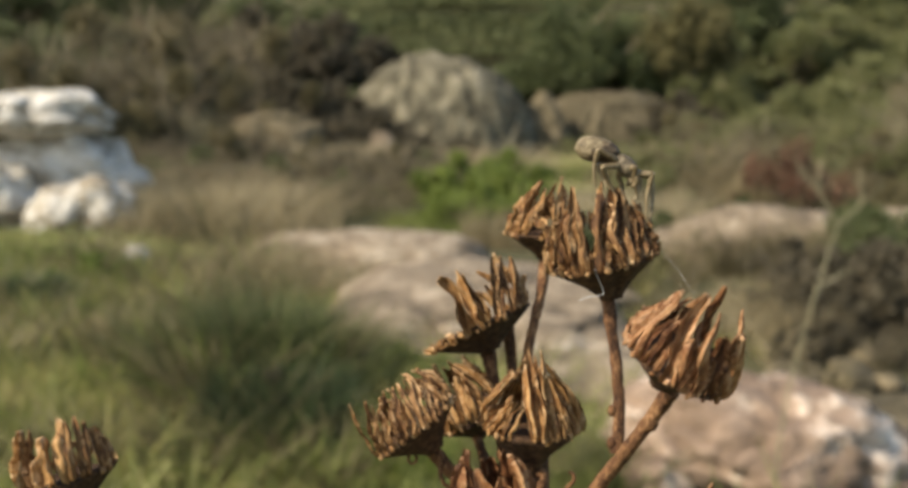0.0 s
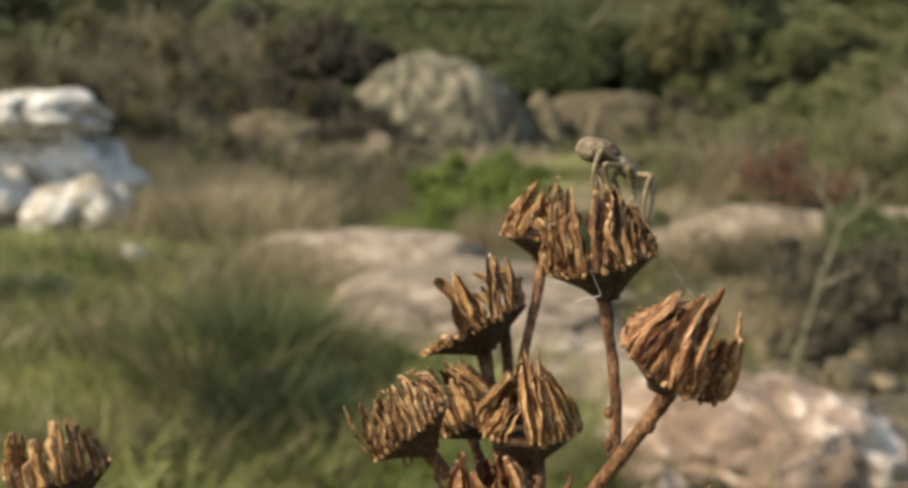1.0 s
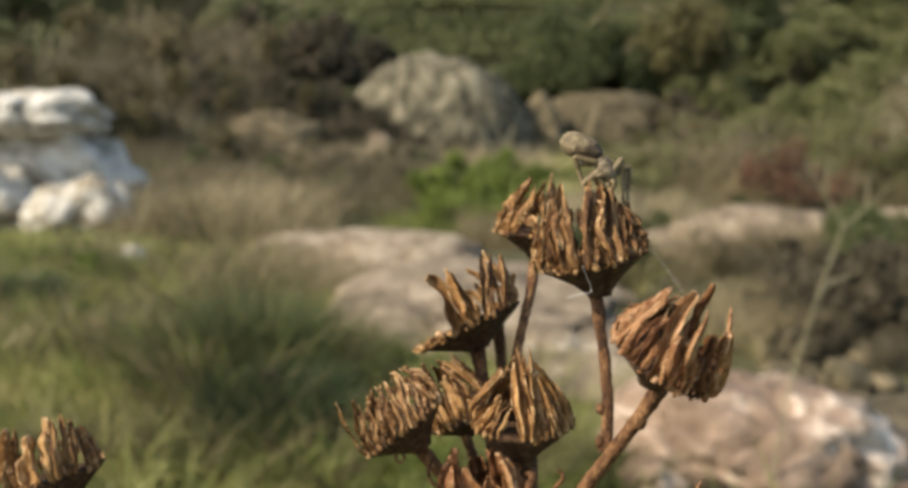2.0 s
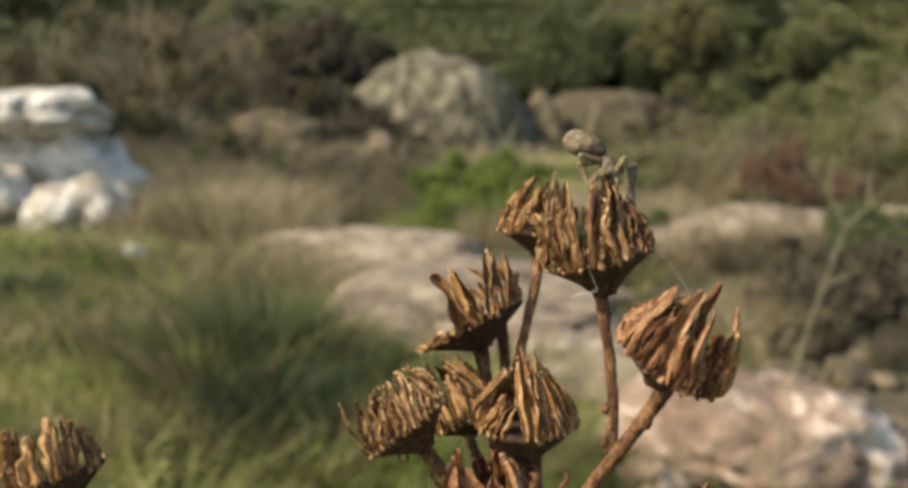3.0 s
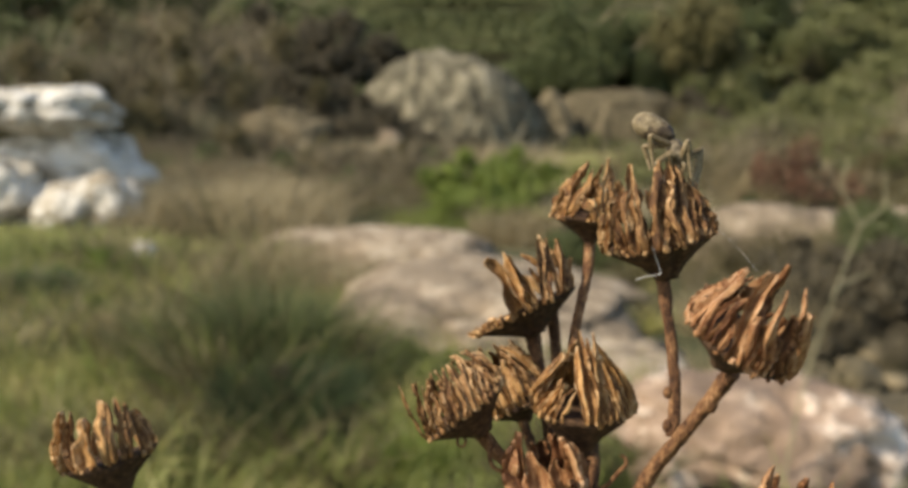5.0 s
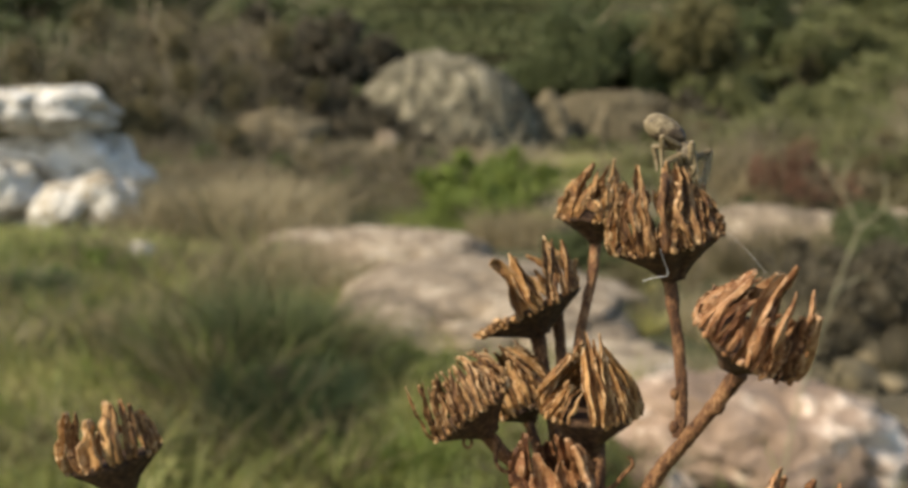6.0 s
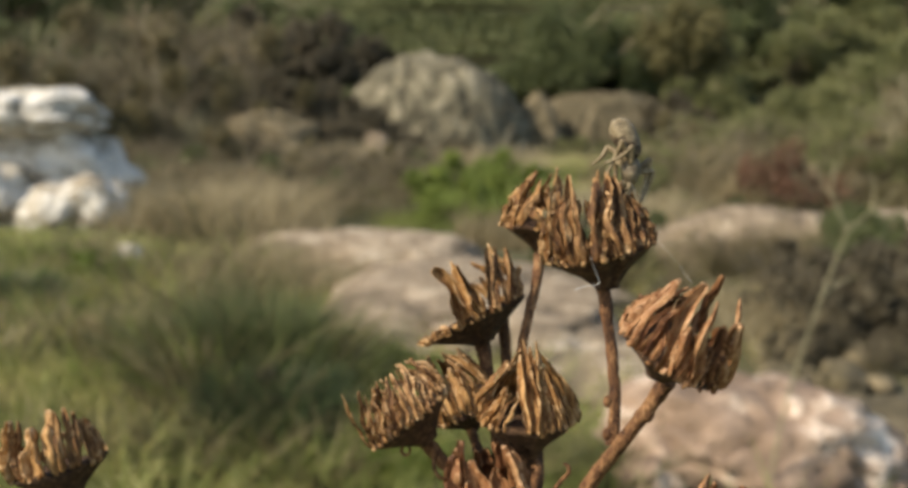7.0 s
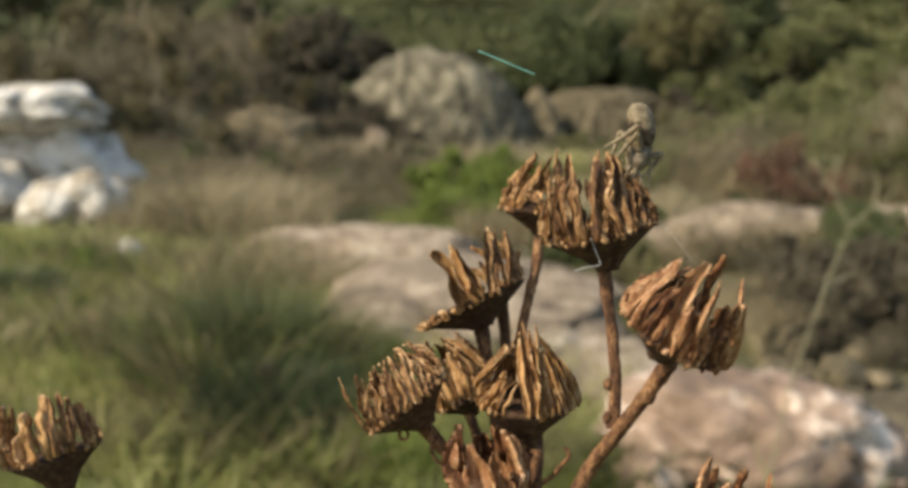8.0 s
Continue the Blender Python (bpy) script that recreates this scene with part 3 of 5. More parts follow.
for x, y, a, k in ((1.85, 4.75, 20, 0.17), (2.05, 5.1, 100, 0.22), (1.7, 5.1, 230, 0.18)):
    again(mound, x, y, a, k)

tall = bare_shrub("tall grey-brown bare twiggy shrub", 1.9, 1.0, 111, n=1800, thick=0.02)
tagged(put(tall, -4.6, 13.6), group="tall bare shrubs")
for x, y, a, k in ((-3.6, 14.0, 100, 1.3), (-2.9, 15.4, 220, 1.0), (-4.2, 16.5, 160, 1.5), (5.7, 12.5, 80, 0.9), (6.6, 14.2, 20, 1.1), (-3.4, 17.5, 60, 1.3), (-4.1, 13.0, 10, 1.1), (-5.0, 12.4, 75, 1.1), (-2.6, 14.2, 190, 0.7), (-3.9, 15.3, 270, 1.4), (5.2, 11.6, 140, 0.7)):
    again(tall, x, y, a, k)
knot = shrub("tangled brown half-bare shrub", "shrub", LEAF_OLIVE, (0.8, 0.8, 1.0), (0.075, 0.018), 3600, 115, 0.03, clumps=9, stems=5)
tagged(put(knot, -4.2, 12.2), group="tangled brown shrubs")
for x, y, a, k in ((-3.3, 12.6, 60, 1.0), (-5.0, 12.0, 130, 1.2), (-3.7, 14.6, 200, 1.6), (-2.6, 13.6, 280, 0.8), (-2.0, 14.9, 20, 0.9), (-4.6, 15.0, 310, 1.7), (-3.1, 16.6, 90, 1.5), (-1.6, 12.2, 30, 0.4), (-0.7, 11.4, 140, 0.35), (-2.4, 11.2, 220, 0.5), (3.4, 9.2, 10, 0.4), (4.3, 10.6, 80, 0.6), (5.2, 12.8, 170, 0.9), (2.7, 13.2, 250, 0.6), (6.2, 14.0, 330, 1.1)):
    again(knot, x, y, a, k)
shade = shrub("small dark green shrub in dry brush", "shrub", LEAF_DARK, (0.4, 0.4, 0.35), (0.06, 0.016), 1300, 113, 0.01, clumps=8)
tagged(put(shade, -1.9, 10.2), group="small dark shrubs")
for x, y, a, k in ((-2.7, 10.6, 60, 1.1), (-1.0, 10.0, 130, 0.7), (-3.3, 11.2, 200, 1.2), (-0.3, 11.8, 280, 0.9), (2.0, 8.2, 20, 0.6), (2.75, 7.6, 70, 0.55), (3.1, 9.6, 10, 0.9), (3.9, 10.8, 80, 1.2), (2.3, 9.9, 170, 0.7), (4.6, 12.2, 250, 1.4), (1.05, 6.9, 300, 0.5), (1.25, 7.3, 30, 0.6), (0.85, 7.3, 90, 0.6), (-1.75, 8.9, 300, 0.6)):
    again(shade, x, y, a, k)
ghost = bare_shrub("pale leafless shrub with light bark", 1.9, 0.8, 117, material=TWIG_PALE, n=500, thick=0.028)
tagged(put(ghost, -4.5, 12.9, 0, 1.1), group="pale bare shrubs")
for x, y, a, k in ((-3.5, 13.2, 100, 0.8), (-2.9, 12.6, 150, 0.55), (4.6, 10.8, 60, 0.6), (5.1, 12.2, 10, 0.8)):
    again(ghost, x, y, a, k)

rusty = bare_shrub("reddish brown dry shrub", 0.6, 0.4, 121, n=1300, leaf=(0.04, 0.012), dry=LEAF_RED)
put(rusty, 2.6, 8.5, 0, 1.25)


def grass(n, radius, height, seed, width=0.004):
    rng = np.random.default_rng(seed)
    a, r = rng.random(n) * 2 * math.pi, radius * np.sqrt(rng.random(n))
    p = np.stack([r * np.cos(a), r * np.sin(a), np.zeros(n) - 0.02], 1)
    lean = rng.normal(size=(n, 3)) * 0.35
    lean[:, 2] = 1
    h = height * (0.4 + 0.8 * rng.random(n))[:, None] * (0.5 + 0.5 * rng.random())
    b = rng.random(n) * math.pi
    w = np.stack([np.cos(b), np.sin(b), np.zeros(n)], 1) * width
    droop = np.stack([lean[:, 0], lean[:, 1], -0.25 * np.ones(n)], 1)
    m, tip = p + lean * h * 0.55, p + lean * h * 0.55 + (lean + droop) * h * 0.5
    v = np.stack([p - w, p + w, m + w * 0.8, m - w * 0.8, tip], 1).reshape(-1, 3)
    faces = []
    for k in range(n):
        i = 5 * k
        faces += [(i, i + 1, i + 2, i + 3), (i + 3, i + 2, i + 4)]
    return v.tolist(), faces


def patch(label, material, n, radius, height, seed, width=0.004):
    ob = new("grass", as_mesh("grass", *grass(n, radius, height, seed, width), material, False))
    return tagged(ob, label, "grass", kind="stuff")


lush = patch("green grass patch", GRASS_GREEN, 1750, 0.75, 0.2, 131, 0.0038)
put(lush, -0.9, 3.2)
lime = patch("yellow-green grass patch", GRASS_YELLOW, 1400, 0.5, 0.24, 133, 0.0034)
put(lime, -1.2, 3.4)
for k in range(24):
    y = 2.7 + 4.6 * rng.random()
    x = (-0.48 + 0.36 * rng.random()) * y
    again(lush, x, y, rng.uniform(0, 360), rng.uniform(0.6, 0.95) * (0.75 if y > 5 else 1))
for k in range(22):
    y = 2.7 + 4.6 * rng.random() ** 1.3
    x = (-0.48 + 0.40 * rng.random()) * y
    again(lime, x, y, rng.uniform(0, 360), rng.uniform(0.4, 1.1) * (0.75 if y > 5 else 1))
for x, y, k in ((0.0, 3.0, 0.7), (-0.15, 3.7, 0.8), (0.35, 2.9, 0.5), (0.1, 8.2, 0.9), (0.9, 10.8, 1.0), (1.3, 12.5, 1.2), (0.1, 13.5, 1.0), (1.9, 13.8, 1.2), (0.1, 3.4, 0.6), (-2.2, 5.5, 0.9), (-2.0, 6.1, 0.9), (-2.5, 6.3, 1.0), (-1.8, 5.0, 0.8), (-2.1, 4.9, 0.9), (-1.5, 6.0, 0.7), (-0.3, 3.0, 0.5), (-1.2, 1.6, 1.3), (0.9, 1.4, 1.2), (-2.6, 2.4, 1.4), (2.3, 2.2, 1.3), (-1.0, -1.2, 1.5), (1.3, -1.0, 1.5), (-2.9, 0.4, 1.6), (2.9, 0.2, 1.5), (0.2, -2.6, 1.6), (-3.8, 3.6, 1.5), (3.6, 3.8, 1.5)):
    again(lush, x, y, 40 * k, k)
wisp = tussock("thin brown dry grass tuft", LEAF_OLIVE, 120, 0.1, 0.42, 57, 0.003, 0.7)
tagged(put(wisp, -0.8, 4.8, 0, 0.8), group="dry grass tufts")
for k in range(12):
    y = 3.4 + 3.2 * rng.random()
    again(wisp, (-0.46 + 0.42 * rng.random()) * y, y, rng.uniform(0, 360), rng.uniform(0.4, 0.8))
for x, y, a, k in ((1.2, 5.6, 10, 0.8), (1.45, 5.7, 80, 0.9), (1.75, 5.6, 150, 0.8), (2.0, 5.7, 220, 0.9), (1.6, 5.9, 300, 1.0), (-0.95, 5.8, 280, 0.7), (0.85, 5.4, 160, 0.7)):
    again(wisp, x, y, a, k)
for x, y, a, k in ((-0.8, 3.45, 10, 0.8), (-0.92, 3.6, 80, 0.8), (-0.7, 3.3, 150, 0.9), (-0.66, 3.2, 220, 0.8), (-0.85, 4.0, 130, 0.9), (-0.76, 3.15, 40, 0.8), (-0.84, 3.3, 300, 0.9), (-0.62, 3.05, 100, 0.6), (-0.95, 4.2, 20, 1.1), (-0.78, 3.8, 60, 1.0)):
    again(wisp, x, y, a, k)
stalks = tussock("bundle of dry brown stalks in the grass", LEAF_OLIVE, 60, 0.14, 0.42, 58, 0.0032, 0.8)
tagged(put(stalks, -0.85, 3.2, 0, 0.8), group="dry stalks")
for x, y, a, k in ((-0.78, 3.3, 40, 0.9), (-0.95, 3.9, 200, 1.0), (-1.25, 4.4, 250, 0.9), (-0.7, 4.3, 300, 0.6), (-1.0, 3.1, 20, 0.6), (-0.5, 4.6, 70, 0.45), (-1.5, 5.2, 110, 1.0), (-1.9, 5.6, 160, 0.9), (-1.1, 5.9, 210, 1.2), (-1.45, 6.6, 260, 1.3), (-1.35, 6.3, 310, 1.0), (0.05, 2.9, 330, 0.45), (-0.15, 3.9, 15, 0.6), (0.25, 3.7, 80, 0.5), (-0.75, 5.5, 33, 0.5), (0.75, 4.5, 93, 0.45), (0.95, 4.9, 123, 0.5), (-1.7, 7.0, 12, 1.2), (-2.0, 7.2, 52, 1.2)):
    again(stalks, x, y, a, k)
kinds = [tussock(text, mat, 80, 0.06, 0.26, 300 + k, 0.0026, 0.9) for k, (text, mat) in enumerate((
    ("small fresh green grass tuft", LEAF_BRIGHT), ("small olive brown grass tuft", LEAF_OLIVE), ("small yellow-green grass tuft", GRASS_YELLOW),
    ("small dark green grass tuft", LEAF_DARK), ("small straw-coloured grass tuft", GRASS_DRY), ("small mid green grass tuft", LEAF_RUSH)))]
for k, ob in enumerate(kinds):
    tagged(put(ob, -0.45 - 0.1 * k, 3.1 + 0.13 * k, 50 * k), group="small grass tufts")
for k in range(190):
    y = 2.65 + 3.6 * rng.random() ** 1.2
    x = (-0.45 + 0.42 * rng.random()) * y
    if y > 3.9 and x > -0.15 * y:
        continue
    pick = int(rng.random() ** 1.2 * 6) if x < -0.32 * y else int(rng.random() * 6)
    if pick == 4 and y < 3.4:
        pick = 1
    if x > -0.1 * y:
        pick = 2 * (k % 2)
    again(kinds[pick], x, y, rng.uniform(0, 360), rng.uniform(0.5, 1.15))
for k in range(50):
    a, r = rng.uniform(0, 6.28), rng.random() ** 0.6
    again(kinds[(1, 3, 5, 3, 1, 3, 0)[k % 7]], -0.64 + 0.3 * r * math.cos(a), 3.5 + 0.4 * r * math.sin(a), rng.uniform(0, 360), rng.uniform(1.0, 1.5))
for k in range(30):
    y = 3.3 + 2.2 * rng.random()
    again(kinds[(1, 4, 2)[k % 3]], (0.06 + 0.36 * rng.random()) * y, y, rng.uniform(0, 360), rng.uniform(0.4, 0.8))
for k in range(26):
    y = 3.5 + 2.6 * rng.random()
    again(kinds[(4, 2, 4, 1)[k % 4]], (-0.45 + 0.2 * rng.random()) * y, y, rng.uniform(0, 360), rng.uniform(0.7, 1.2))
clump = shrub("small fresh green weed clump in the grass", "weed", LEAF_BRIGHT, (0.22, 0.22, 0.16), (0.05, 0.013), 500, 59, 0.004, clumps=9, stems=4)
tagged(put(clump, -1.75, 5.3), group="fresh weeds")
for x, y, a, k in ((-1.5, 4.4, 30, 0.7), (-1.95, 5.0, 80, 0.8), (-0.75, 3.55, 120, 0.55), (-0.85, 4.1, 170, 0.6), (-1.15, 3.2, 220, 0.5), (-0.45, 2.8, 270, 0.35), (-0.75, 2.75, 310, 0.4), (0.35, 4.0, 10, 0.35), (-0.05, 3.1, 60, 0.35), (-0.17, 3.4, 40, 0.6), (-0.25, 3.65, 90, 0.6), (-0.1, 3.6, 140, 0.5), (-0.3, 3.9, 20, 0.6), (-1.35, 5.7, 110, 0.6)):
    again(clump, x, y, a, k)
for x, y, k in ((-1.1, 4.4, 0.6), (-1.0, 4.3, 0.5), (-1.15, 4.55, 0.55), (-2.0, 5.8, 0.8), (-2.15, 5.9, 0.7), (-0.32, 2.86, 0.4), (-0.25, 3.8, 0.55), (-0.32, 3.75, 0.5), (-0.2, 3.65, 0.45), (-0.22, 3.3, 0.5), (-0.14, 3.45, 0.5), (-0.28, 3.5, 0.5), (-0.18, 3.15, 0.4)):
    again(clump, x, y, 130 * k + 70 * x, k)
for x, y, k in ((-1.79, 4.67, 0.5), (-1.9, 4.8, 0.5)):
    again(dusky, x, y, 200 * k + 90 * x, k)
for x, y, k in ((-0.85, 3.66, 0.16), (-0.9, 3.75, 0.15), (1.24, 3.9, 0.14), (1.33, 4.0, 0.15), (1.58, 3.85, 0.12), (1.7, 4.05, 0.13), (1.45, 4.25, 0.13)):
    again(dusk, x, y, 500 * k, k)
for k in range(26):
    x, y, r = ((-1.26, 3.9, 0.2), (-0.8, 5.0, 0.3), (-0.6, 5.3, 0.25))[k % 3]
    again(kinds[4], x + r * rng.uniform(-1, 1), y + r * rng.uniform(-1, 1), rng.uniform(0, 360), rng.uniform(0.7, 1.2))
for k in range(10):
    again(kinds[(1, 5, 1, 3)[k % 4]], 0.3 + 0.16 * rng.uniform(-1, 1), 2.75 + 0.15 * rng.uniform(-1, 1), rng.uniform(0, 360), rng.uniform(0.5, 0.9))
for x, y, k in ((-0.5, 2.86, 0.55), (-0.56, 2.9, 0.6), (-0.45, 2.8, 0.5), (-0.6, 2.85, 0.55), (-0.52, 2.7, 0.5), (-0.66, 3.0, 0.8), (-0.56, 3.0, 0.7), (-0.74, 3.1, 0.8)):
    again(stalks, x, y, 300 * k, k)
for x, y, k in ((-0.5, 2.75, 0.5), (-0.7, 2.7, 0.5), (-0.2, 2.9, 0.45)):
    again(lime, x, y, 90 * x, k)
litter = random.Random(23)
for k in range(20):
    y = 3.3 + 1.0 * litter.random()
    x, w = (0.3 + 0.13 * litter.random()) * y, litter.uniform(0.07, 0.19)
    stone = rock("small brown stone in dry litter", (x, y, rise(x, y)), (w, w * 0.8, w * 0.6), TAN_SHADE, 70 + k, detail=3, rough=0.28, turn=40 * k, sunk=0.3)
    tagged(stone, group="stones in dry litter")
straw = patch("dry straw-coloured grass patch", GRASS_DRY, 1300, 0.7, 0.45, 141, 0.005)
put(straw, -1.5, 7.3)
for x, y, k in ((-1.9, 7.7, 1.0), (-1.6, 8.4, 0.9), (0.5, 7.4, 0.7), (1.2, 4.3, 0.5), (-1.1, 5.4, 0.6), (1.3, 8.3, 0.9), (2.6, 9.3, 1.1), (-2.2, 9.4, 1.0), (-1.2, 12.4, 1.2), (0.3, 12, 1.1), (2.3, 11.5, 1.2)):
    again(straw, x, y, 77 * k + x * 90, k)
reeds = patch("tall olive dry grass", LEAF_OLIVE, 950, 0.8, 0.5, 151, 0.007)
put(reeds, 3.4, 11.0)
for k in range(34):
    y = 8.6 + 6.5 * rng.random()
    again(reeds, (0.19 + 0.25 * rng.random()) * y, y, rng.uniform(0, 360), rng.uniform(0.7, 1.3))
for k in range(22):
    y = 10 + 5.5 * rng.random()
    again(reeds, (-0.34 + 0.32 * rng.random()) * y, y, rng.uniform(0, 360), rng.uniform(0.4, 0.9))
turf = patch("olive green hillside turf", TURF, 900, 1.6, 0.22, 161, 0.02)
put(turf, -1.0, 19.0)
for k in range(60):
    y = 16.5 + 9 * rng.random()
    again(turf, (-0.45 + 0.9 * rng.random()) * y, y, rng.uniform(0, 360), rng.uniform(0.8, 1.3))
for k in range(30):
    y = 21 + 9 * rng.random()
    again(turf, (-0.12 + 0.36 * rng.random()) * y, y, rng.uniform(0, 360), rng.uniform(1.0, 1.5))


# slender pale weed that sways
def pale_weed():
    ob = new("pale_weed")
    ob.matrix_basis = pose(0.74, 2.48, rise(0.74, 2.48) - 0.02)
    part("stem", as_mesh("stem", *tube([(0, 0, 0), (0.035, 0, 0.3), (0.1, 0.01, 0.55), (0.155, 0.02, 0.72)], [0.0036, 0.003, 0.0027, 0.0024], 8, 0.1), TWIG_PALE), ob)
    for path in (((0.15, 0.02, 0.70), (0.11, 0.02, 0.77), (0.055, 0.03, 0.85)), ((0.15, 0.02, 0.70), (0.2, 0.02, 0.75), (0.245, 0.0, 0.80)), ((0.2, 0.02, 0.75), (0.205, 0.03, 0.79), (0.2, 0.03, 0.83)), ((0.11, 0.02, 0.77), (0.1, 0.01, 0.81), (0.105, 0.0, 0.86)), ((0.1, 0.01, 0.55), (0.14, 0.02, 0.58), (0.19, 0.02, 0.6))):
        part("side_twig", as_mesh("side_twig", *tube(path, [0.0026, 0.0022, 0.0013], 7, 0.1), TWIG_PALE), ob)
    return tagged(ob, "slender pale forked weed stem", "weed")


weed = pale_weed()


# ------------------------------------------------------------------ the dried plant
MM = 0.001
PLANT = Vector((0.005, 0.112, 0.0))


def bract(base, tip, height, width, seed, bulge=0.1, bow=0.0, crumple=1.0):
    """One dried bract as a thin pleated strap that stands on the rim at base and ends over tip (both in the head's plane), its margins rolled outward or its keel proud."""
    rng = random.Random(seed)
    base, tip = Vector((*base, 0.0)), Vector((*tip, height))
    out = Vector((base.x, base.y, 0)).normalized()
    across = Vector((-out.y, out.x, 0))
    radius = Vector((base.x, base.y)).length
    half = width * 0.5 * rng.uniform(0.75, 1.3)
    fold = rng.uniform(0.8, 1.6) if rng.random() < 0.65 else -rng.uniform(0.6, 1.1)
    twist, hook = rng.uniform(-0.9, 0.9), rng.uniform(-0.06, 0.14)
    blunt, end = rng.uniform(2.2, 8.0), rng.uniform(0.3, 0.8)
    ripple, phase, proud = rng.uniform(0.05, 0.2), rng.uniform(0, 6), rng.uniform(-0.05, 0.06)
    n, k = 22, 15
    ridges, ridge_phase = rng.uniform(5.5, 9.0), rng.uniform(0, 6)
    path = []
    for i in range(n):
        s = i / (n - 1)
        e = s ** 1.25
        p = base.lerp(tip, e)
        p.z = height * s
        p += out * (bulge * radius * math.sin(math.pi * s ** 0.8) + hook * radius * s ** 6)
        p += across * (bow * math.sin(math.pi * s) + ripple * width * math.sin(6 * s + phase))
        p += out * proud * radius * math.sin(math.pi * s) + noise.noise_vector(Vector((s * 3.2, seed * 1.7, 2.0))) * 0.00026 * crumple * min(1.0, s * 3)
        path.append(p)
    verts, faces = [], []
    for i, p in enumerate(path):
        s = i / (n - 1)
        along = (path[min(i + 1, n - 1)] - path[max(i - 1, 0)]).normalized()
        face = out * math.cos(twist * s) + across * math.sin(twist * s)
        face = (face - along * face.dot(along)).normalized()
        side = along.cross(face)
        w = half * (0.7 + 0.4 * math.sin(math.pi * min(1.0, 0.08 + 0.85 * s))) * (1 - end * s ** blunt) * (1 + 0.55 * crumple ** 0.5 * noise.noise(Vector((s * 4.5, seed * 1.3, 0.5))))
        thick = 0.14 * half * (1.3 - s) + 0.00003
        pleat = 0.26 * half * math.cos(phase + 4 * s)
        for u, inner in ((-1, 0), (-0.86, 0), (-0.66, 0), (-0.44, 0), (-0.22, 0), (0, 0), (0.22, 0), (0.44, 0), (0.66, 0), (0.86, 0), (1, 0), (0.75, 1), (0.3, 1), (-0.3, 1), (-0.75, 1)):
            q = fold * w * (abs(u) ** 1.8 - 0.45) + pleat * math.cos(u * 5 + phase) + (-thick if inner else 0.1 * half * math.cos(u * ridges * 1.6 + ridge_phase + s))
            v = p + side * (u * w) + face * q
            v += noise.noise_vector(Vector((v.x * 900, v.y * 900, v.z * 600 + seed * 3))) * 0.00009 * crumple
            v += noise.noise_vector(Vector((v.x * 2400, v.y * 2400, v.z * 1100 + seed))) * 0.00008 * crumple
            v += noise.noise_vector(Vector((v.x * 5500, v.y * 5500, v.z * 3000 + seed))) * 0.00005
            verts.append(v)
    slots = []
    for i in range(n - 1):
        for j in range(k):
            faces.append((i * k + j, i * k + (j + 1) % k, (i + 1) * k + (j + 1) % k, (i + 1) * k + j))
            # pale margins and tips also carry painted ridge light; the groove stays darker
            pale = noise.noise(Vector((i * 0.35, seed * 2.1, 5.0 + (j > 4)))) > -0.05
            slots.append(1 if (j in (0, 1, 8, 9, 10, 14) and pale) or i > n - 3 else 0)
    faces += [tuple(range(k - 1, -1, -1)), tuple(range((n - 1) * k, n * k))]
    slots += [0, 1]
    if rng.random() < 0.8:
        size = rng.uniform(0.00013, 0.00036)
        knob, quads = blob(base + out * 0.00006 + across * rng.uniform(-0.0002, 0.0002) + Vector((0, 0, rng.uniform(-0.0001, 0.0002))), size, 6, 9, (1, rng.uniform(0.8, 1.3), rng.uniform(1.0, 1.7)))
        knob = [p + noise.noise_vector(p * 2500) * size * 0.6 for p in knob]
        verts, faces = joined((verts, faces), (knob, quads))
        slots += [1 if rng.random() < 0.45 else 0] * len(quads)
    return verts, faces, slots


def cup(radius, depth, neck, seed):
    """The tapered cup below the rim, ribbed and shrunken."""
    prof = [(neck, -depth * 1.1), (neck * 1.1, -depth), (radius * 0.42, -depth * 0.68), (radius * 0.68, -depth * 0.38), (radius * 0.9, -depth * 0.14), (radius * 1.0, 0.0), (radius * 0.93, radius * 0.06), (radius * 0.6, radius * 0.03), (radius * 0.2, 0.0)]
    k = 40
    verts, faces = [], []
    for i, (r, z) in enumerate(prof):
        for j in range(k):
            a = 2 * math.pi * j / k
            rib = 1 + 0.05 * math.sin(11 * a + seed) * min(1, i / 3) + 0.12 * noise.noise(Vector((math.cos(a) * 2, math.sin(a) * 2, z * 400 + seed)))
            verts.append((r * rib * math.cos(a), r * rib * math.sin(a), z + radius * 0.08 * noise.noise(Vector((math.cos(a) * 1.5, math.sin(a) * 1.5, seed)))))
    for i in range(len(prof) - 1):
        for j in range(k):
            a, b = i * k + j, i * k + (j + 1) % k
            faces.append((a, b, b + k, a + k))
    faces += [tuple(range(k - 1, -1, -1)), tuple(range((len(prof) - 1) * k, len(prof) * k))]
    return verts, faces


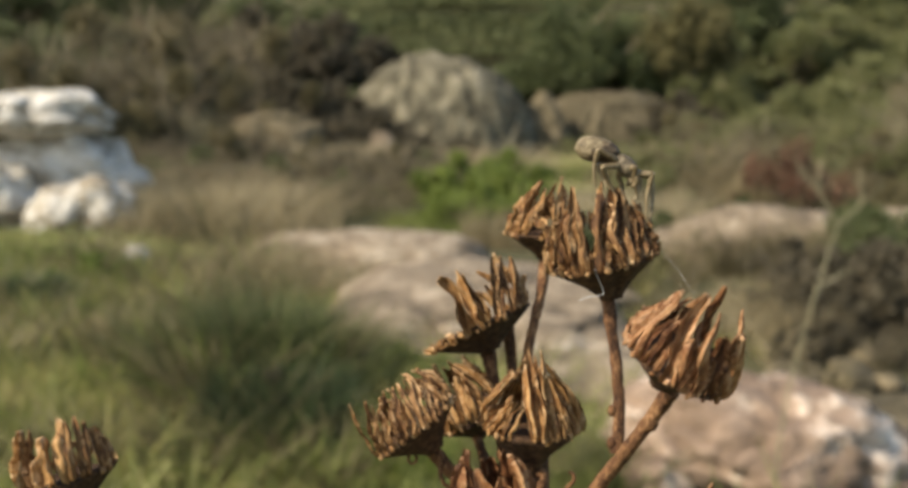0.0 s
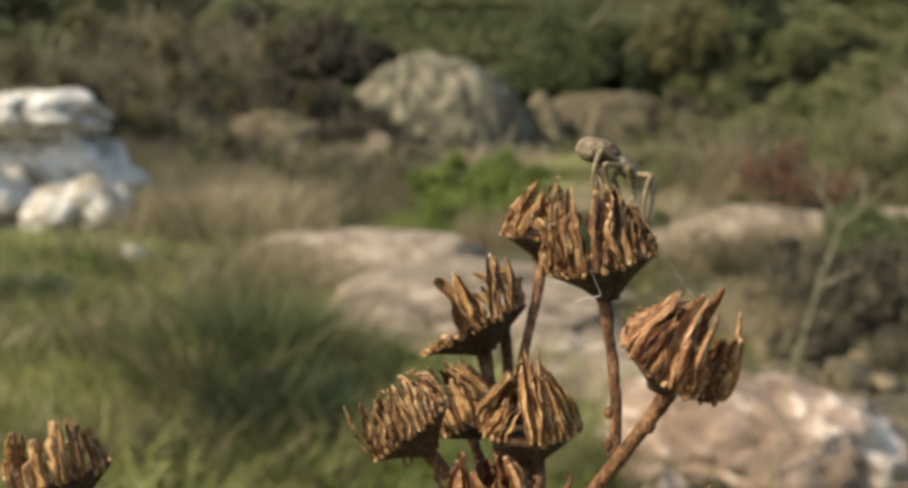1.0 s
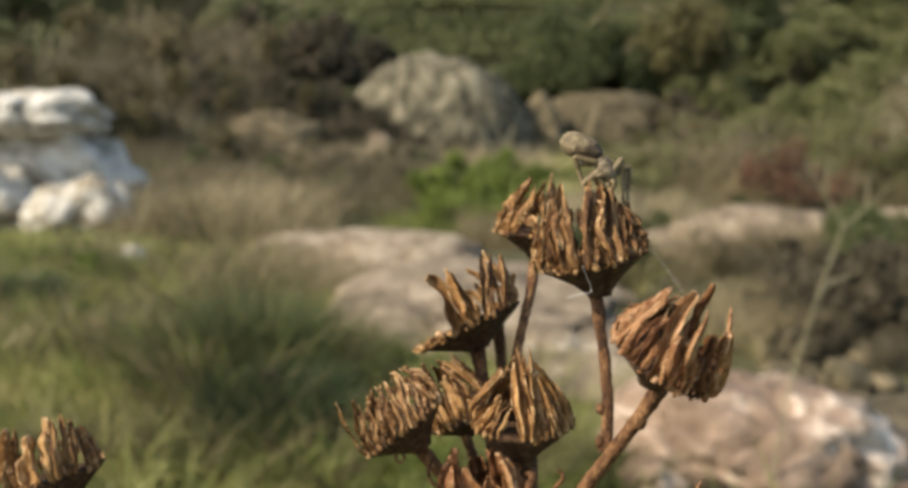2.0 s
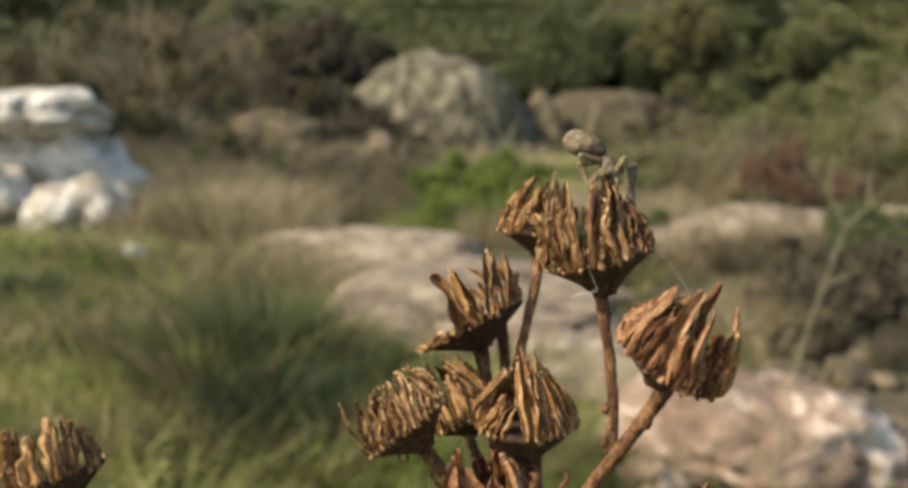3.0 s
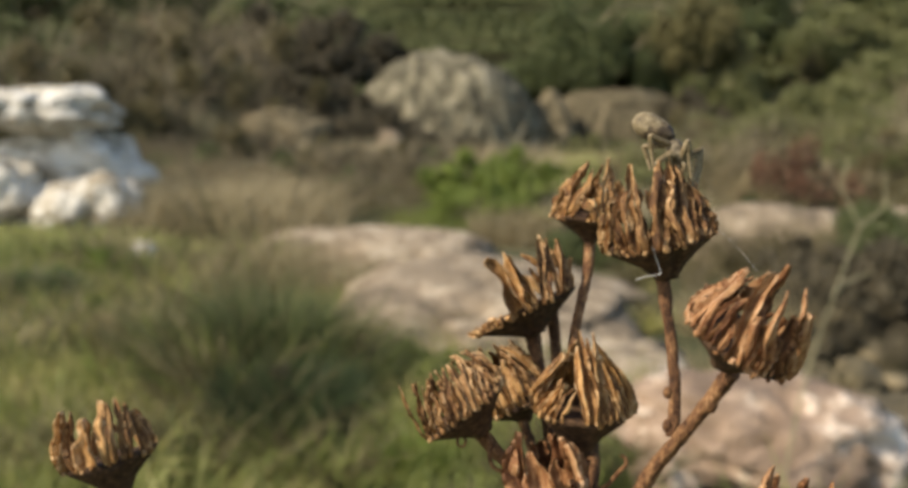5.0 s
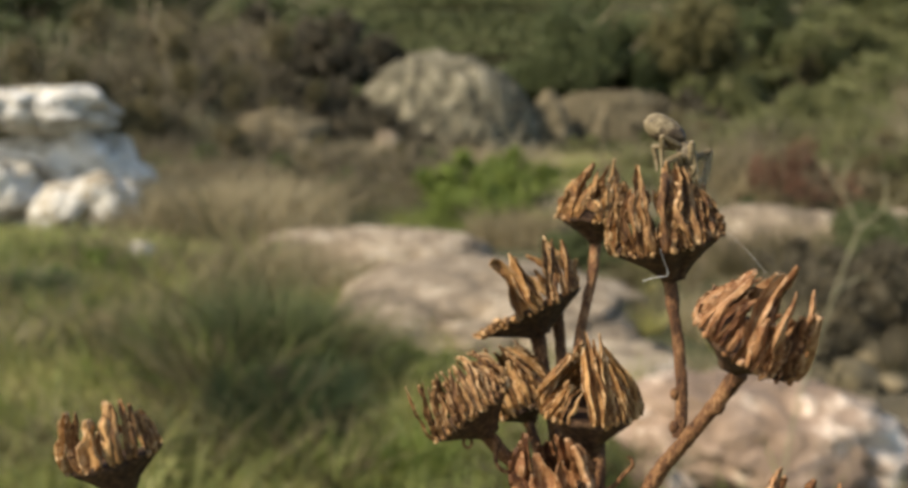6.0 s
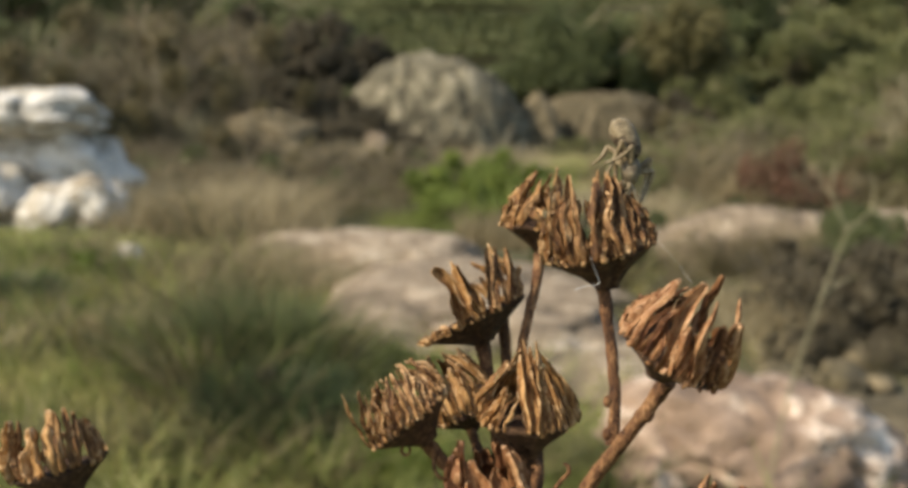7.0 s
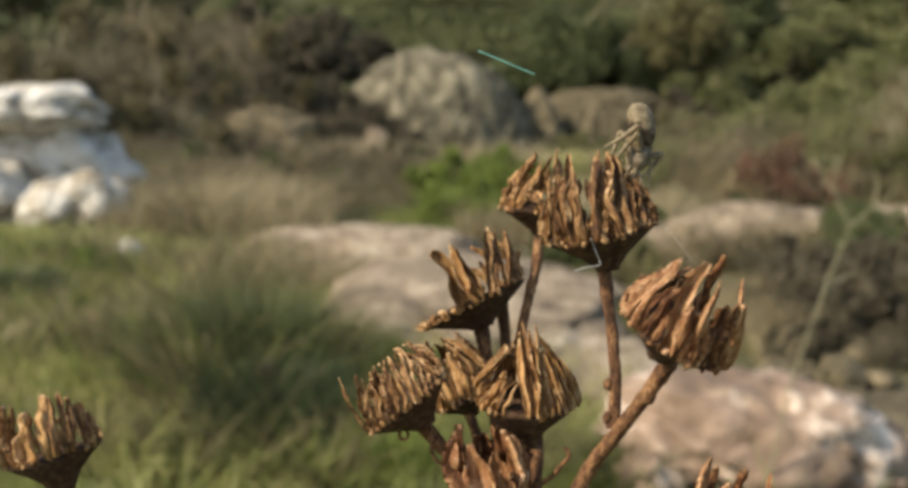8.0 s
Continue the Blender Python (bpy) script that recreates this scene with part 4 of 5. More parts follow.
def seed_head(plant, at, axis, radius, front, seed, material, depth=0.7, neck=0.9, rear=(), fill=(), crumple=1.0):
    """A dried flower head: the cup, and bracts round its rim. front and rear: rows of the bearing on the rim, the bearing of the tip, its height (mm),
    its distance from the axis (in radii), the width (mm) and a sideways bow (mm); fill: stretches (from, to, count, height, tip, width) of smaller ones."""
    rng = random.Random(seed)
    r = radius * MM
    head = part("seed_head", as_mesh("seed_head", *cup(r, r * depth, neck * MM, seed), CUP), plant, frame_of(Vector(at) * MM, axis))

    def ray_at(bearing, distance):
        return distance * math.cos(radians(bearing)), distance * math.sin(radians(bearing))

    def add(name, verts, faces, slots):
        me = as_mesh(name, verts, faces, material)
        me.materials.append(RED_LIT_EDGE if material is BRACT_RED else BRACT_LIT_EDGE)
        me.polygons.foreach_set("material_index", slots)
        part(name, me, head)

    for k, (a, b, high, near, wide, *bow) in enumerate((*front, *rear)):
        add("bract", *bract(ray_at(a, r), ray_at(b, r * near), high * MM, wide * MM * 1.15, seed * 100 + k, 0.07, bow[0] * MM if bow else 0.0, crumple))
    for lo, hi, count, high, near, wide in fill:
        for k in range(count):
            a = lo + (hi - lo) * (k + rng.uniform(0.2, 0.8)) / count
            tall = high * rng.uniform(0.72, 1.05)
            add("bract", *bract(ray_at(a, r * rng.uniform(0.9, 0.98)), ray_at(a + rng.uniform(-14, 14), r * near * rng.uniform(0.85, 1.15)), tall * MM, wide * MM * rng.uniform(0.8, 1.3), seed * 100 + 40 + k + int(lo), 0.06, 0.0, crumple))
    return head


def branch(plant, points, radii, seed, name="branch", bumps=()):
    verts, faces = tube([Vector(p) * MM for p in points], [q * MM * 0.84 for q in radii], 16, 0.13, seed, 14)
    verts = [p + noise.noise_vector(Vector((p.x * 1600, p.y * 1600, p.z * 500 + seed))) * 0.00014 for p in verts]
    pieces = [(verts, faces)]
    for p, q in bumps:
        pieces.append(blob(Vector(p) * MM, q * MM, 5, 8, (1.0, 1.0, 1.4)))
    return part(name, as_mesh(name, *joined(*pieces), STEM), plant)


plant = new("dried_plant")
plant.location = PLANT
tagged(plant, "dried brown wild plant with cup-shaped empty seed heads", "plant")
# the tallest head, its bracts gathered in two clumps with a cleft between
seed_head(plant, (9.4, -5.8, 983.3), (-0.22, 0.0, 0.98), 5.4, (
    (182, 193, 3.2, 0.9, 0.55), (200, 202, 3.9, 0.85, 0.5), (214, 216, 5.2, 0.8, 0.52), (225, 222, 6.0, 0.75, 0.56), (233, 228, 6.5, 0.7, 0.6), (239, 238, 8.0, 0.62, 0.6), (245, 243, 7.0, 0.6, 0.55), (249, 248, 5.8, 0.6, 0.5),
    (260, 282, 7.3, 0.5, 1.0, -0.12), (265, 312, 7.9, 0.4, 0.95), (271, 334, 7.4, 0.42, 0.85), (278, 345, 6.9, 0.48, 0.8), (286, 290, 6.2, 0.58, 0.56, -0.25), (293, 345, 6.3, 0.52, 0.85), (300, 348, 5.7, 0.57, 0.85), (308, 350, 4.8, 0.63, 0.85), (319, 350, 3.6, 0.72, 0.85), (335, 345, 2.6, 0.82, 0.85)),
    1, BRACT, 0.64, 1.1, crumple=1.9, fill=((262, 296, 4, 5.4, 0.45, 0.8), (247, 257, 2, 3.2, 0.75, 0.6), (346, 440, 13, 5.2, 0.62, 0.7), (124, 178, 9, 5.0, 0.7, 0.65)))
# its neighbour behind, half hidden
seed_head(plant, (5.4, 17.9, 982.9), (0.03, 0.0, 1.0), 4.6, (
    (187, 210, 3.6, 0.8, 0.81), (209, 222, 3.0, 0.8, 0.6), (220, 254, 6.7, 0.45, 0.87), (228, 285, 5.8, 0.4, 1.0), (235, 300, 6.2, 0.4, 0.67), (272, 248, 2.8, 0.85, 0.8, -0.2), (276, 345, 7.2, 0.35, 0.75), (283, 345, 6.4, 0.5, 0.75), (290, 350, 4.6, 0.5, 0.68), (304, 350, 4.3, 0.65, 0.68), (317, 352, 3.5, 0.8, 0.68)),
    2, BRACT_PALE, 0.6, 0.8, crumple=2.0, fill=((330, 530, 18, 4.4, 0.62, 0.75), (262, 320, 7, 3.6, 0.7, 0.6)))
# the leaning head with broad front bracts
seed_head(plant, (14.4, -17.9, 976.2), (0.44, -0.3, 0.85), 5.05, (
    (170, 156, 2.8, 0.89, 0.6), (181, 167, 4.8, 0.7, 0.62), (192, 162, 5.9, 0.6, 0.66), (202, 186, 6.5, 0.55, 0.66), (213, 209, 4.6, 0.8, 0.56), (221, 220, 5.0, 0.8, 0.55), (229, 218, 4.1, 0.9, 0.66),
    (245, 226, 8.0, 0.65, 0.98, -0.3), (260, 246, 5.0, 0.6, 0.6), (275, 252, 7.4, 0.8, 0.98, -0.25), (290, 272, 5.8, 0.75, 1.0), (308, 280, 6.3, 0.75, 1.05), (330, 286, 6.6, 0.8, 1.05), (352, 290, 6.4, 0.86, 1.0)),
    3, BRACT_RED, 0.55, 1.0, rear=((60, 66, 7.3, 0.6, 0.95), (84, 91, 5.9, 0.6, 0.8), (4, 38, 6.1, 0.88, 0.95), (356, 12, 4.6, 0.82, 0.8)),
    fill=((246, 276, 5, 4.8, 0.8, 1.0), (95, 168, 12, 4.6, 0.68, 0.6), (185, 235, 4, 3.6, 0.82, 0.5), (10, 85, 6, 3.4, 0.8, 0.7)))
# the low head whose bracts close into a cone
seed_head(plant, (2.7, -1.3, 965.1), (0.02, -0.03, 1.0), 5.2, (
    (182, 197, 5.2, 0.35, 0.62), (198, 237, 3.6, 0.65, 0.54), (210, 237, 3.4, 0.7, 0.54), (222, 242, 3.6, 0.7, 0.54), (232, 250, 3.3, 0.7, 0.42), (242, 256, 3.1, 0.76, 0.42), (268, 227, 6.9, 0.3, 0.72), (274, 203, 8.5, 0.15, 0.84), (283, 271, 7.8, 0.2, 0.6), (290, 299, 8.5, 0.15, 0.72), (297, 295, 6.3, 0.4, 0.54), (306, 297, 5.7, 0.45, 0.54), (316, 299, 6.0, 0.4, 0.55), (328, 305, 6.1, 0.4, 0.7), (350, 310, 7.1, 0.25, 0.8)),
    4, BRACT_PALE, 0.85, 1.4, fill=((0, 180, 22, 6.4, 0.3, 0.8), (183, 236, 3, 4.2, 0.5, 0.5), (276, 350, 4, 5.0, 0.38, 0.5)))
# the head that leans away with a dome of fine bracts
seed_head(plant, (-9.3, -1.8, 965.2), (-0.62, 0.1, 0.77), 5.0, (
    (196, 240, 6.6, 1.15, 0.44, -0.2), (211, 250, 5.7, 1.0, 0.44), (224, 254, 5.0, 0.95, 0.44), (234, 250, 3.5, 0.95, 0.4), (243, 255, 3.7, 0.9, 0.44), (251, 265, 3.9, 0.9, 0.5), (259, 286, 5.0, 0.75, 0.55), (268, 288, 3.9, 0.8, 0.6), (276, 303, 5.1, 0.65, 0.55), (283, 318, 4.6, 0.7, 0.55), (290, 345, 5.1, 0.55, 0.62), (299, 345, 3.6, 0.65, 0.56), (307, 350, 3.4, 0.63, 0.56), (318, 352, 2.6, 0.75, 0.56), (332, 355, 2.3, 0.8, 0.56)),
    5, BRACT, 0.58, 1.0, crumple=1.4, fill=((340, 530, 18, 4.9, 0.6, 0.6), (262, 335, 5, 4.2, 0.55, 0.5), (200, 250, 3, 2.4, 0.8, 0.45)))
# the half-broken head, one side of its rim bare
seed_head(plant, (-2.4, 15.3, 971.9), (-0.46, 0.19, 0.87), 6.4, (
    (266, 258, 6.9, 1.15, 1.8), (273, 272, 7.1, 1.0, 1.4), (279, 280, 6.4, 0.9, 0.75), (290, 325, 6.5, 0.9, 1.1), (298, 338, 6.0, 0.9, 0.85), (308, 345, 6.5, 1.0, 0.9), (320, 350, 5.9, 1.15, 0.9), (334, 352, 3.0, 1.1, 0.85)),
    6, BRACT_PALE, 0.42, 1.1, rear=((350, 357, 7.2, 0.75, 0.85), (30, 44, 6.3, 0.62, 0.85), (12, 10, 5.6, 0.8, 0.8)),
    fill=((40, 100, 5, 4.4, 0.75, 0.75), (112, 255, 22, 0.7, 0.98, 0.7)))
# heads that stand behind, below, apart and in front
seed_head(plant, (-3.9, 9.1, 963.4), (-0.45, -0.12, 0.88), 4.4, (), 7, BRACT_PALE, 0.7, 0.8, fill=((0, 360, 34, 6.2, 0.42, 0.62), (200, 340, 8, 4.2, 0.7, 0.5)))
seed_head(plant, (-1.0, -5.8, 957.6), (-0.14, -0.04, 0.99), 4.0, (
    (205, 200, 6.0, 0.75, 1.6), (232, 214, 7.4, 0.6, 2.0), (262, 250, 5.6, 0.7, 2.2), (288, 285, 4.8, 0.8, 1.9), (315, 325, 5.6, 0.8, 1.3), (340, 345, 4.2, 0.9, 1.0)),
    8, BRACT_RED, 0.8, 1.0, fill=((0, 180, 9, 5.2, 0.6, 1.2),))
seed_head(plant, (-50.1, 9.8, 955.5), (-0.26, 0.14, 0.95), 5.2, (
    (215, 246, 7.0, 0.95, 1.1), (242, 256, 6.7, 0.9, 1.0), (263, 269, 5.6, 0.9, 1.5), (283, 293, 7.1, 0.85, 1.5), (292, 298, 6.6, 0.8, 1.0), (304, 319, 6.8, 0.8, 0.8), (314, 327, 5.9, 0.85, 1.5), (331, 338, 5.0, 0.85, 1.2), (347, 351, 3.7, 0.9, 0.9)),
    9, BRACT_PALE, 0.8, 1.2, fill=((0, 185, 12, 4.6, 0.78, 0.8), (205, 245, 3, 2.6, 0.9, 0.7)))
seed_head(plant, (19.9, -16.7, 958.9), (0.17, -0.04, 0.98), 3.2, (), 10, BRACT_RED, 0.8, 0.9, fill=((0, 360, 9, 5.0, 0.9, 0.85),))
branch(plant, [(9.7, -5.0, 980.8), (10.1, -6.2, 977.1), (10.6, -7.8, 972.3), (10.7, -8.9, 968.5), (10.3, -9.9, 964.9)], [0.85, 0.72, 0.66, 0.66, 0.75], 1, bumps=(((10.0, -9.0, 969.0), 0.45), ((9.9, -9.9, 966.0), 0.5)))
branch(plant, [(14.4, -15.8, 972.9), (12.4, -13.4, 968.5), (10.5, -10.9, 964.6), (8.1, -8.6, 959.7), (4.9, -7.7, 952.0), (2.4, -6.7, 945.0)], [0.95, 0.78, 0.82, 0.9, 1.1, 1.3], 2, bumps=(((12.9, -14.4, 969.6), 0.75),))
branch(plant, [(5.5, 18.5, 980.4), (5.0, 16.0, 976.6), (3.8, 13.4, 972.6), (2.9, 10.7, 968.1), (2.4, 3.5, 959.5), (2.3, -5.5, 946.0)], [0.8, 0.75, 0.65, 0.7, 0.8, 1.0], 3)
branch(plant, [(3.2, -0.6, 962.6), (3.6, -1.3, 960.6), (3.4, -3.8, 957.0), (2.6, -6.8, 946.0)], [1.5, 1.2, 1.1, 1.3], 4)
branch(plant, [(-8.0, -0.7, 962.6), (-6.2, -0.9, 960.4), (-3.7, -1.8, 957.6), (2.2, -6.0, 946.5)], [1.0, 0.9, 0.9, 1.1], 5)
branch(plant, [(-1.6, 16.0, 970.0), (-0.8, 14.5, 965.7), (0.3, 7.3, 958.2), (2.2, -5.5, 946.0)], [1.3, 0.9, 0.8, 1.0], 6)
branch(plant, [(1.1, 19.3, 971.8), (1.6, 18.0, 965.8), (1.7, 9.3, 957.5), (2.2, -5.0, 946.0)], [0.9, 0.8, 0.8, 1.0], 7)
branch(plant, [(-3.6, 9.9, 961.8), (-2.0, 6.4, 958.5), (2.2, -5.0, 946.5)], [0.7, 0.7, 0.9], 8)
branch(plant, [(0.2, -5.3, 957.0), (1.2, -6.5, 953.3), (2.3, -6.8, 945.5)], [0.8, 0.8, 1.0], 9)
branch(plant, [(-49.9, 10.3, 952.4), (-46.2, 6.8, 944.4), (-27.7, -2.3, 920.0), (0.5, -10.0, 880.0)], [1.2, 0.9, 1.0, 1.4], 10)
branch(plant, [(19.9, -16.4, 958.0), (18.1, -12.5, 951.6), (8.7, -9.4, 935.0), (1.5, -9.0, 915.0)], [0.8, 0.8, 0.9, 1.2], 11)
branch(plant, [(2.4, -6.4, 949.0), (1.8, -8.5, 930.0), (0.5, -10.0, 880.0), (-6.0, 0.0, 600.0), (4.0, 2.0, 300.0), (0.0, 0.0, -12.0)], [1.3, 1.7, 2.1, 2.8, 3.4, 4.2], 12, "main_stem")


part("tendril", as_mesh("tendril", *tube([Vector(p) * MM for p in ((3.6, -3.6, 956.6), (5.2, -3.8, 957.8), (6.2, -4.1, 959.2), (6.9, -4.5, 960.2), (6.8, -4.4, 960.9), (6.4, -4.4, 961.1))], [0.0003, 0.00025, 0.00025, 0.00022, 0.0002, 0.00018], 8, 0.1), STEM), plant)
part("tendril", as_mesh("tendril", *tube([Vector(p) * MM for p in ((-9.9, -2.9, 963.2), (-10.2, -3.2, 961.9), (-9.6, -3.3, 961.6), (-9.3, -3.2, 962.2), (-9.6, -3.1, 962.5))], [0.0002, 0.00015, 0.00015, 0.00015, 0.0001], 7, 0.1), STEM), plant)
part("tendril", as_mesh("tendril", *tube([Vector(p) * MM for p in ((-6.6, -1.7, 961.4), (-6.9, -2.6, 960.3), (-6.4, -3.2, 959.3), (-5.4, -3.0, 958.9))], [0.0003, 0.00022, 0.0002, 0.0002], 7, 0.1), STEM), plant)


# ------------------------------------------------------------------ silk
def glossy(name, colour, rough=0.3, coat=0.0):
    m = bpy.data.materials.new(name)
    m.use_nodes = True
    b = m.node_tree.nodes["Principled BSDF"]
    b.inputs["Base Color"].default_value = (*colour, 1)
    b.inputs["Roughness"].default_value, b.inputs["Coat Weight"].default_value = rough, coat
    return m


SILK = glossy("silk", (0.75, 0.75, 0.72), 0.25)
SILK_GREEN = glossy("silk_green", (0.22, 0.56, 0.45), 0.3)


def thread(label, points, radius, material=SILK):
    ob = new("silk_thread", as_mesh("silk_thread", *tube([Vector(p) * MM for p in points], [radius * MM] * len(points), 6, 0.2), material))
    ob.location = PLANT
    return tagged(ob, label, "silk")


thread("white silk strand hanging under a seed head", [(7.8, -11.2, 983.4), (8.2, -10.6, 982.4), (8.75, -10.2, 981.1), (8.75, -10.2, 980.8), (8.4, -10.2, 980.65), (7.5, -10.0, 980.5), (6.5, -9.8, 980.1)], 0.03)
thread("fine silk line between two seed heads", [(14.4, -7.0, 984.9), (14.9, -11.0, 984.1), (15.2, -15.0, 983.4), (15.7, -18.0, 982.3)], 0.0065)
adrift = thread("glinting green drifting silk strand", [(-2.9, 0, 1.2), (-1.0, 0, 0.45), (1.0, 0, -0.4), (2.9, 0, -1.15)], 0.06, SILK_GREEN)
SILK_TAN = glossy("silk_tan", (0.55, 0.45, 0.24), 0.3)
passing = thread("glinting tan drifting silk strand", [(-2.6, 0, -0.18), (-0.8, 0, -0.02), (1.0, 0, 0.1), (2.6, 0, 0.16)], 0.045, SILK_TAN)

# ------------------------------------------------------------------ the spider
SPIDER_SKIN = surface("spider_skin", [(0.0, (0.05, 0.037, 0.022)), (0.4, (0.18, 0.138, 0.078)), (1.0, (0.4, 0.325, 0.2))], scale=900, fine=4, rough=0.6, bump=0.7, bump_size=0.00015, vary=0.0)
SPIDER_LEG = surface("spider_leg", [(0.0, (0.06, 0.042, 0.02)), (0.45, (0.2, 0.148, 0.078)), (1.0, (0.5, 0.41, 0.26))], scale=1300, fine=3, rough=0.45, bump=0.5, bump_size=0.0001, vary=0.3, through_light=0.12)
SPIDER_GREY = surface("spider_grey", [(0.0, (0.05, 0.038, 0.024)), (0.5, (0.15, 0.118, 0.073)), (1.0, (0.38, 0.31, 0.2))], scale=900, fine=4, rough=0.55, bump=0.6, bump_size=0.00012, vary=0.0)


# abdomen browns: the front marking, and the underside's shade as colour
SPIDER_SHADE_BROWN = surface("spider_shade_brown", [(0.0, (0.025, 0.017, 0.011)), (0.5, (0.062, 0.043, 0.027)), (1.0, (0.15, 0.108, 0.066))], scale=900, fine=4, rough=0.6, bump=0.5, bump_size=0.0001, vary=0.0)
SPIDER_SHADED = surface("spider_shaded_tan", [(0.0, (0.05, 0.036, 0.022)), (0.5, (0.125, 0.09, 0.052)), (1.0, (0.26, 0.2, 0.12))], scale=900, fine=4, rough=0.6, bump=0.5, bump_size=0.0001, vary=0.0)
EYE = glossy("spider_eye", (0.01, 0.01, 0.01), 0.1, 0.5)
BODY = ((0, 10.07, -6.9, 993.6, 8), (1.0, 10.5, -6.5, 993.5, 8), (1.5, 9.57, -6.5, 993.2, 20), (3.0, 9.46, -5.9, 993.1, 20), (3.5, 9.54, -5.6, 993.15, 20), (4.5, 9.84, -5.7, 993.05, 22),
        (6.0, 10.33, -5.6, 992.9, 26), (6.5, 12.63, -5.7, 992.75, 62), (7.0, 12.2, -5.7, 992.5, 58), (7.5, 14.4, -5.0, 991.2, 78), (8.0, 13.4, -5.0, 991.75, 70))
# the feet, then the points towards which the knees bend, leg by leg: near side front to rear, then far side
HIGH = (
    ((13.2, -7.8, 987.3), (12.3, -7.8, 989.6), (10.1, -7.8, 990.1), (8.2, -7.8, 990.7), (13.8, -5.6, 986.8), (12.2, -5.6, 989.1), (11.1, -5.6, 989.4), (9.5, -5.6, 990.5)),
    ((12.7, -8.3, 993.3), (11.3, -8.3, 993.7), (9.7, -8.3, 993.5), (8.6, -8.3, 994.2), (13.7, -5.1, 991.9), (12.4, -5.1, 992.5), (10.7, -5.1, 992.5), (9.3, -5.1, 992.5)))
LOW = (
    ((12.3, -6.7, 988.3), (10.8, -6.7, 988.6), (10.2, -6.7, 988.3), (8.6, -6.7, 989.8), (12.8, -4.5, 987.4), (12.3, -4.5, 988.4), (11.6, -4.5, 988.7), (8.5, -4.5, 990.0)),
    ((11.2, -7.2, 993.2), (9.7, -7.2, 991.7), (8.9, -7.2, 992.9), (7.8, -7.2, 993.6), (13.5, -4.0, 992.2), (13.2, -4.0, 991.5), (10.8, -4.0, 990.6), (7.8, -4.0, 991.2)))
TURNED = (
    ((13.1, -6.8, 988.1), (11.9, -6.8, 988.8), (9.3, -6.8, 991.4), (9.2, -6.8, 990.6), (13.7, -4.6, 987.5), (13.5, -4.6, 987.9), (10.7, -4.6, 989.5), (8.1, -4.6, 991.6)),
    ((13.3, -7.3, 993.0), (11.8, -7.3, 992.0), (10.8, -7.3, 993.9), (10.1, -7.3, 993.1), (15.0, -4.1, 991.4), (14.8, -4.1, 990.4), (11.0, -4.1, 991.8), (9.6, -4.1, 992.9)))
TURNED_LATE = (
    ((12.9, -6.8, 988.0), (11.9, -6.8, 989.0), (9.4, -6.8, 991.9), (9.6, -6.8, 990.6), (13.3, -4.6, 987.5), (13.5, -4.6, 988.0), (10.9, -4.6, 989.7), (8.5, -4.6, 991.6)),
    ((13.5, -7.3, 993.1), (12.0, -7.3, 991.8), (10.6, -7.3, 994.0), (10.0, -7.3, 993.1), (15.1, -4.1, 991.6), (14.8, -4.1, 990.7), (11.2, -4.1, 991.9), (9.6, -4.1, 992.9)))
HANGING = (
    ((13.8, -6.1, 986.9), (12.4, -6.1, 988.4), (10.9, -6.1, 990.3), (9.3, -6.1, 991.3), (14.7, -3.9, 987.6), (14.0, -3.9, 988.4), (12.3, -3.9, 989.3), (9.8, -3.9, 991.1)),
    ((13.6, -6.6, 993.0), (12.9, -6.6, 991.1), (12.0, -6.6, 992.8), (11.5, -6.6, 994.0), (15.6, -3.4, 991.1), (15.7, -3.4, 989.5), (12.4, -3.4, 991.2), (11.8, -3.4, 993.4)))
HANGING_LATE = (
    ((13.4, -6.1, 987.2), (12.2, -6.1, 988.4), (10.5, -6.1, 990.3), (9.4, -6.1, 991.4), (14.3, -3.9, 987.4), (13.5, -3.9, 988.3), (12.2, -3.9, 989.3), (10.5, -3.9, 990.6)),
    ((13.8, -6.6, 993.0), (12.3, -6.6, 991.4), (12.1, -6.6, 992.7), (11.6, -6.6, 993.9), (15.5, -3.4, 991.6), (15.3, -3.4, 989.0), (12.2, -3.4, 991.3), (11.6, -3.4, 992.4)))
STANCES = ((0, HIGH), (1.0, HIGH), (1.5, LOW), (6.1, LOW), (6.5, TURNED), (7.0, TURNED_LATE), (7.5, HANGING), (8.0, HANGING_LATE))


def between(rows, t):
    """The values at t of rows that begin with their times, eased from row to row."""
    if t <= rows[0][0]:
        return rows[0][1:]
    for a, b in zip(rows, rows[1:]):
        if t <= b[0]:
            u = (t - a[0]) / (b[0] - a[0])
            u = u * u * (3 - 2 * u)
            return tuple(np.array(a[1:]) * (1 - u) + np.array(b[1:]) * u)
    return rows[-1][1:]


def body_at(t):
    x, y, z, dip = between(BODY, t)
    return Matrix.Translation(PLANT) @ pose(x * MM, y * MM, z * MM, 0, dip, -14)


def legs_at(t):
    """Feet and knee aims at t."""
    flat = [(when, *[c for p in (*feet, *aims) for c in p]) for when, (feet, aims) in STANCES]
    v = between(flat, t)
    places = [PLANT + Vector(v[3 * k:3 * k + 3]) * MM for k in range(16)]
    return places[:8], places[8:]


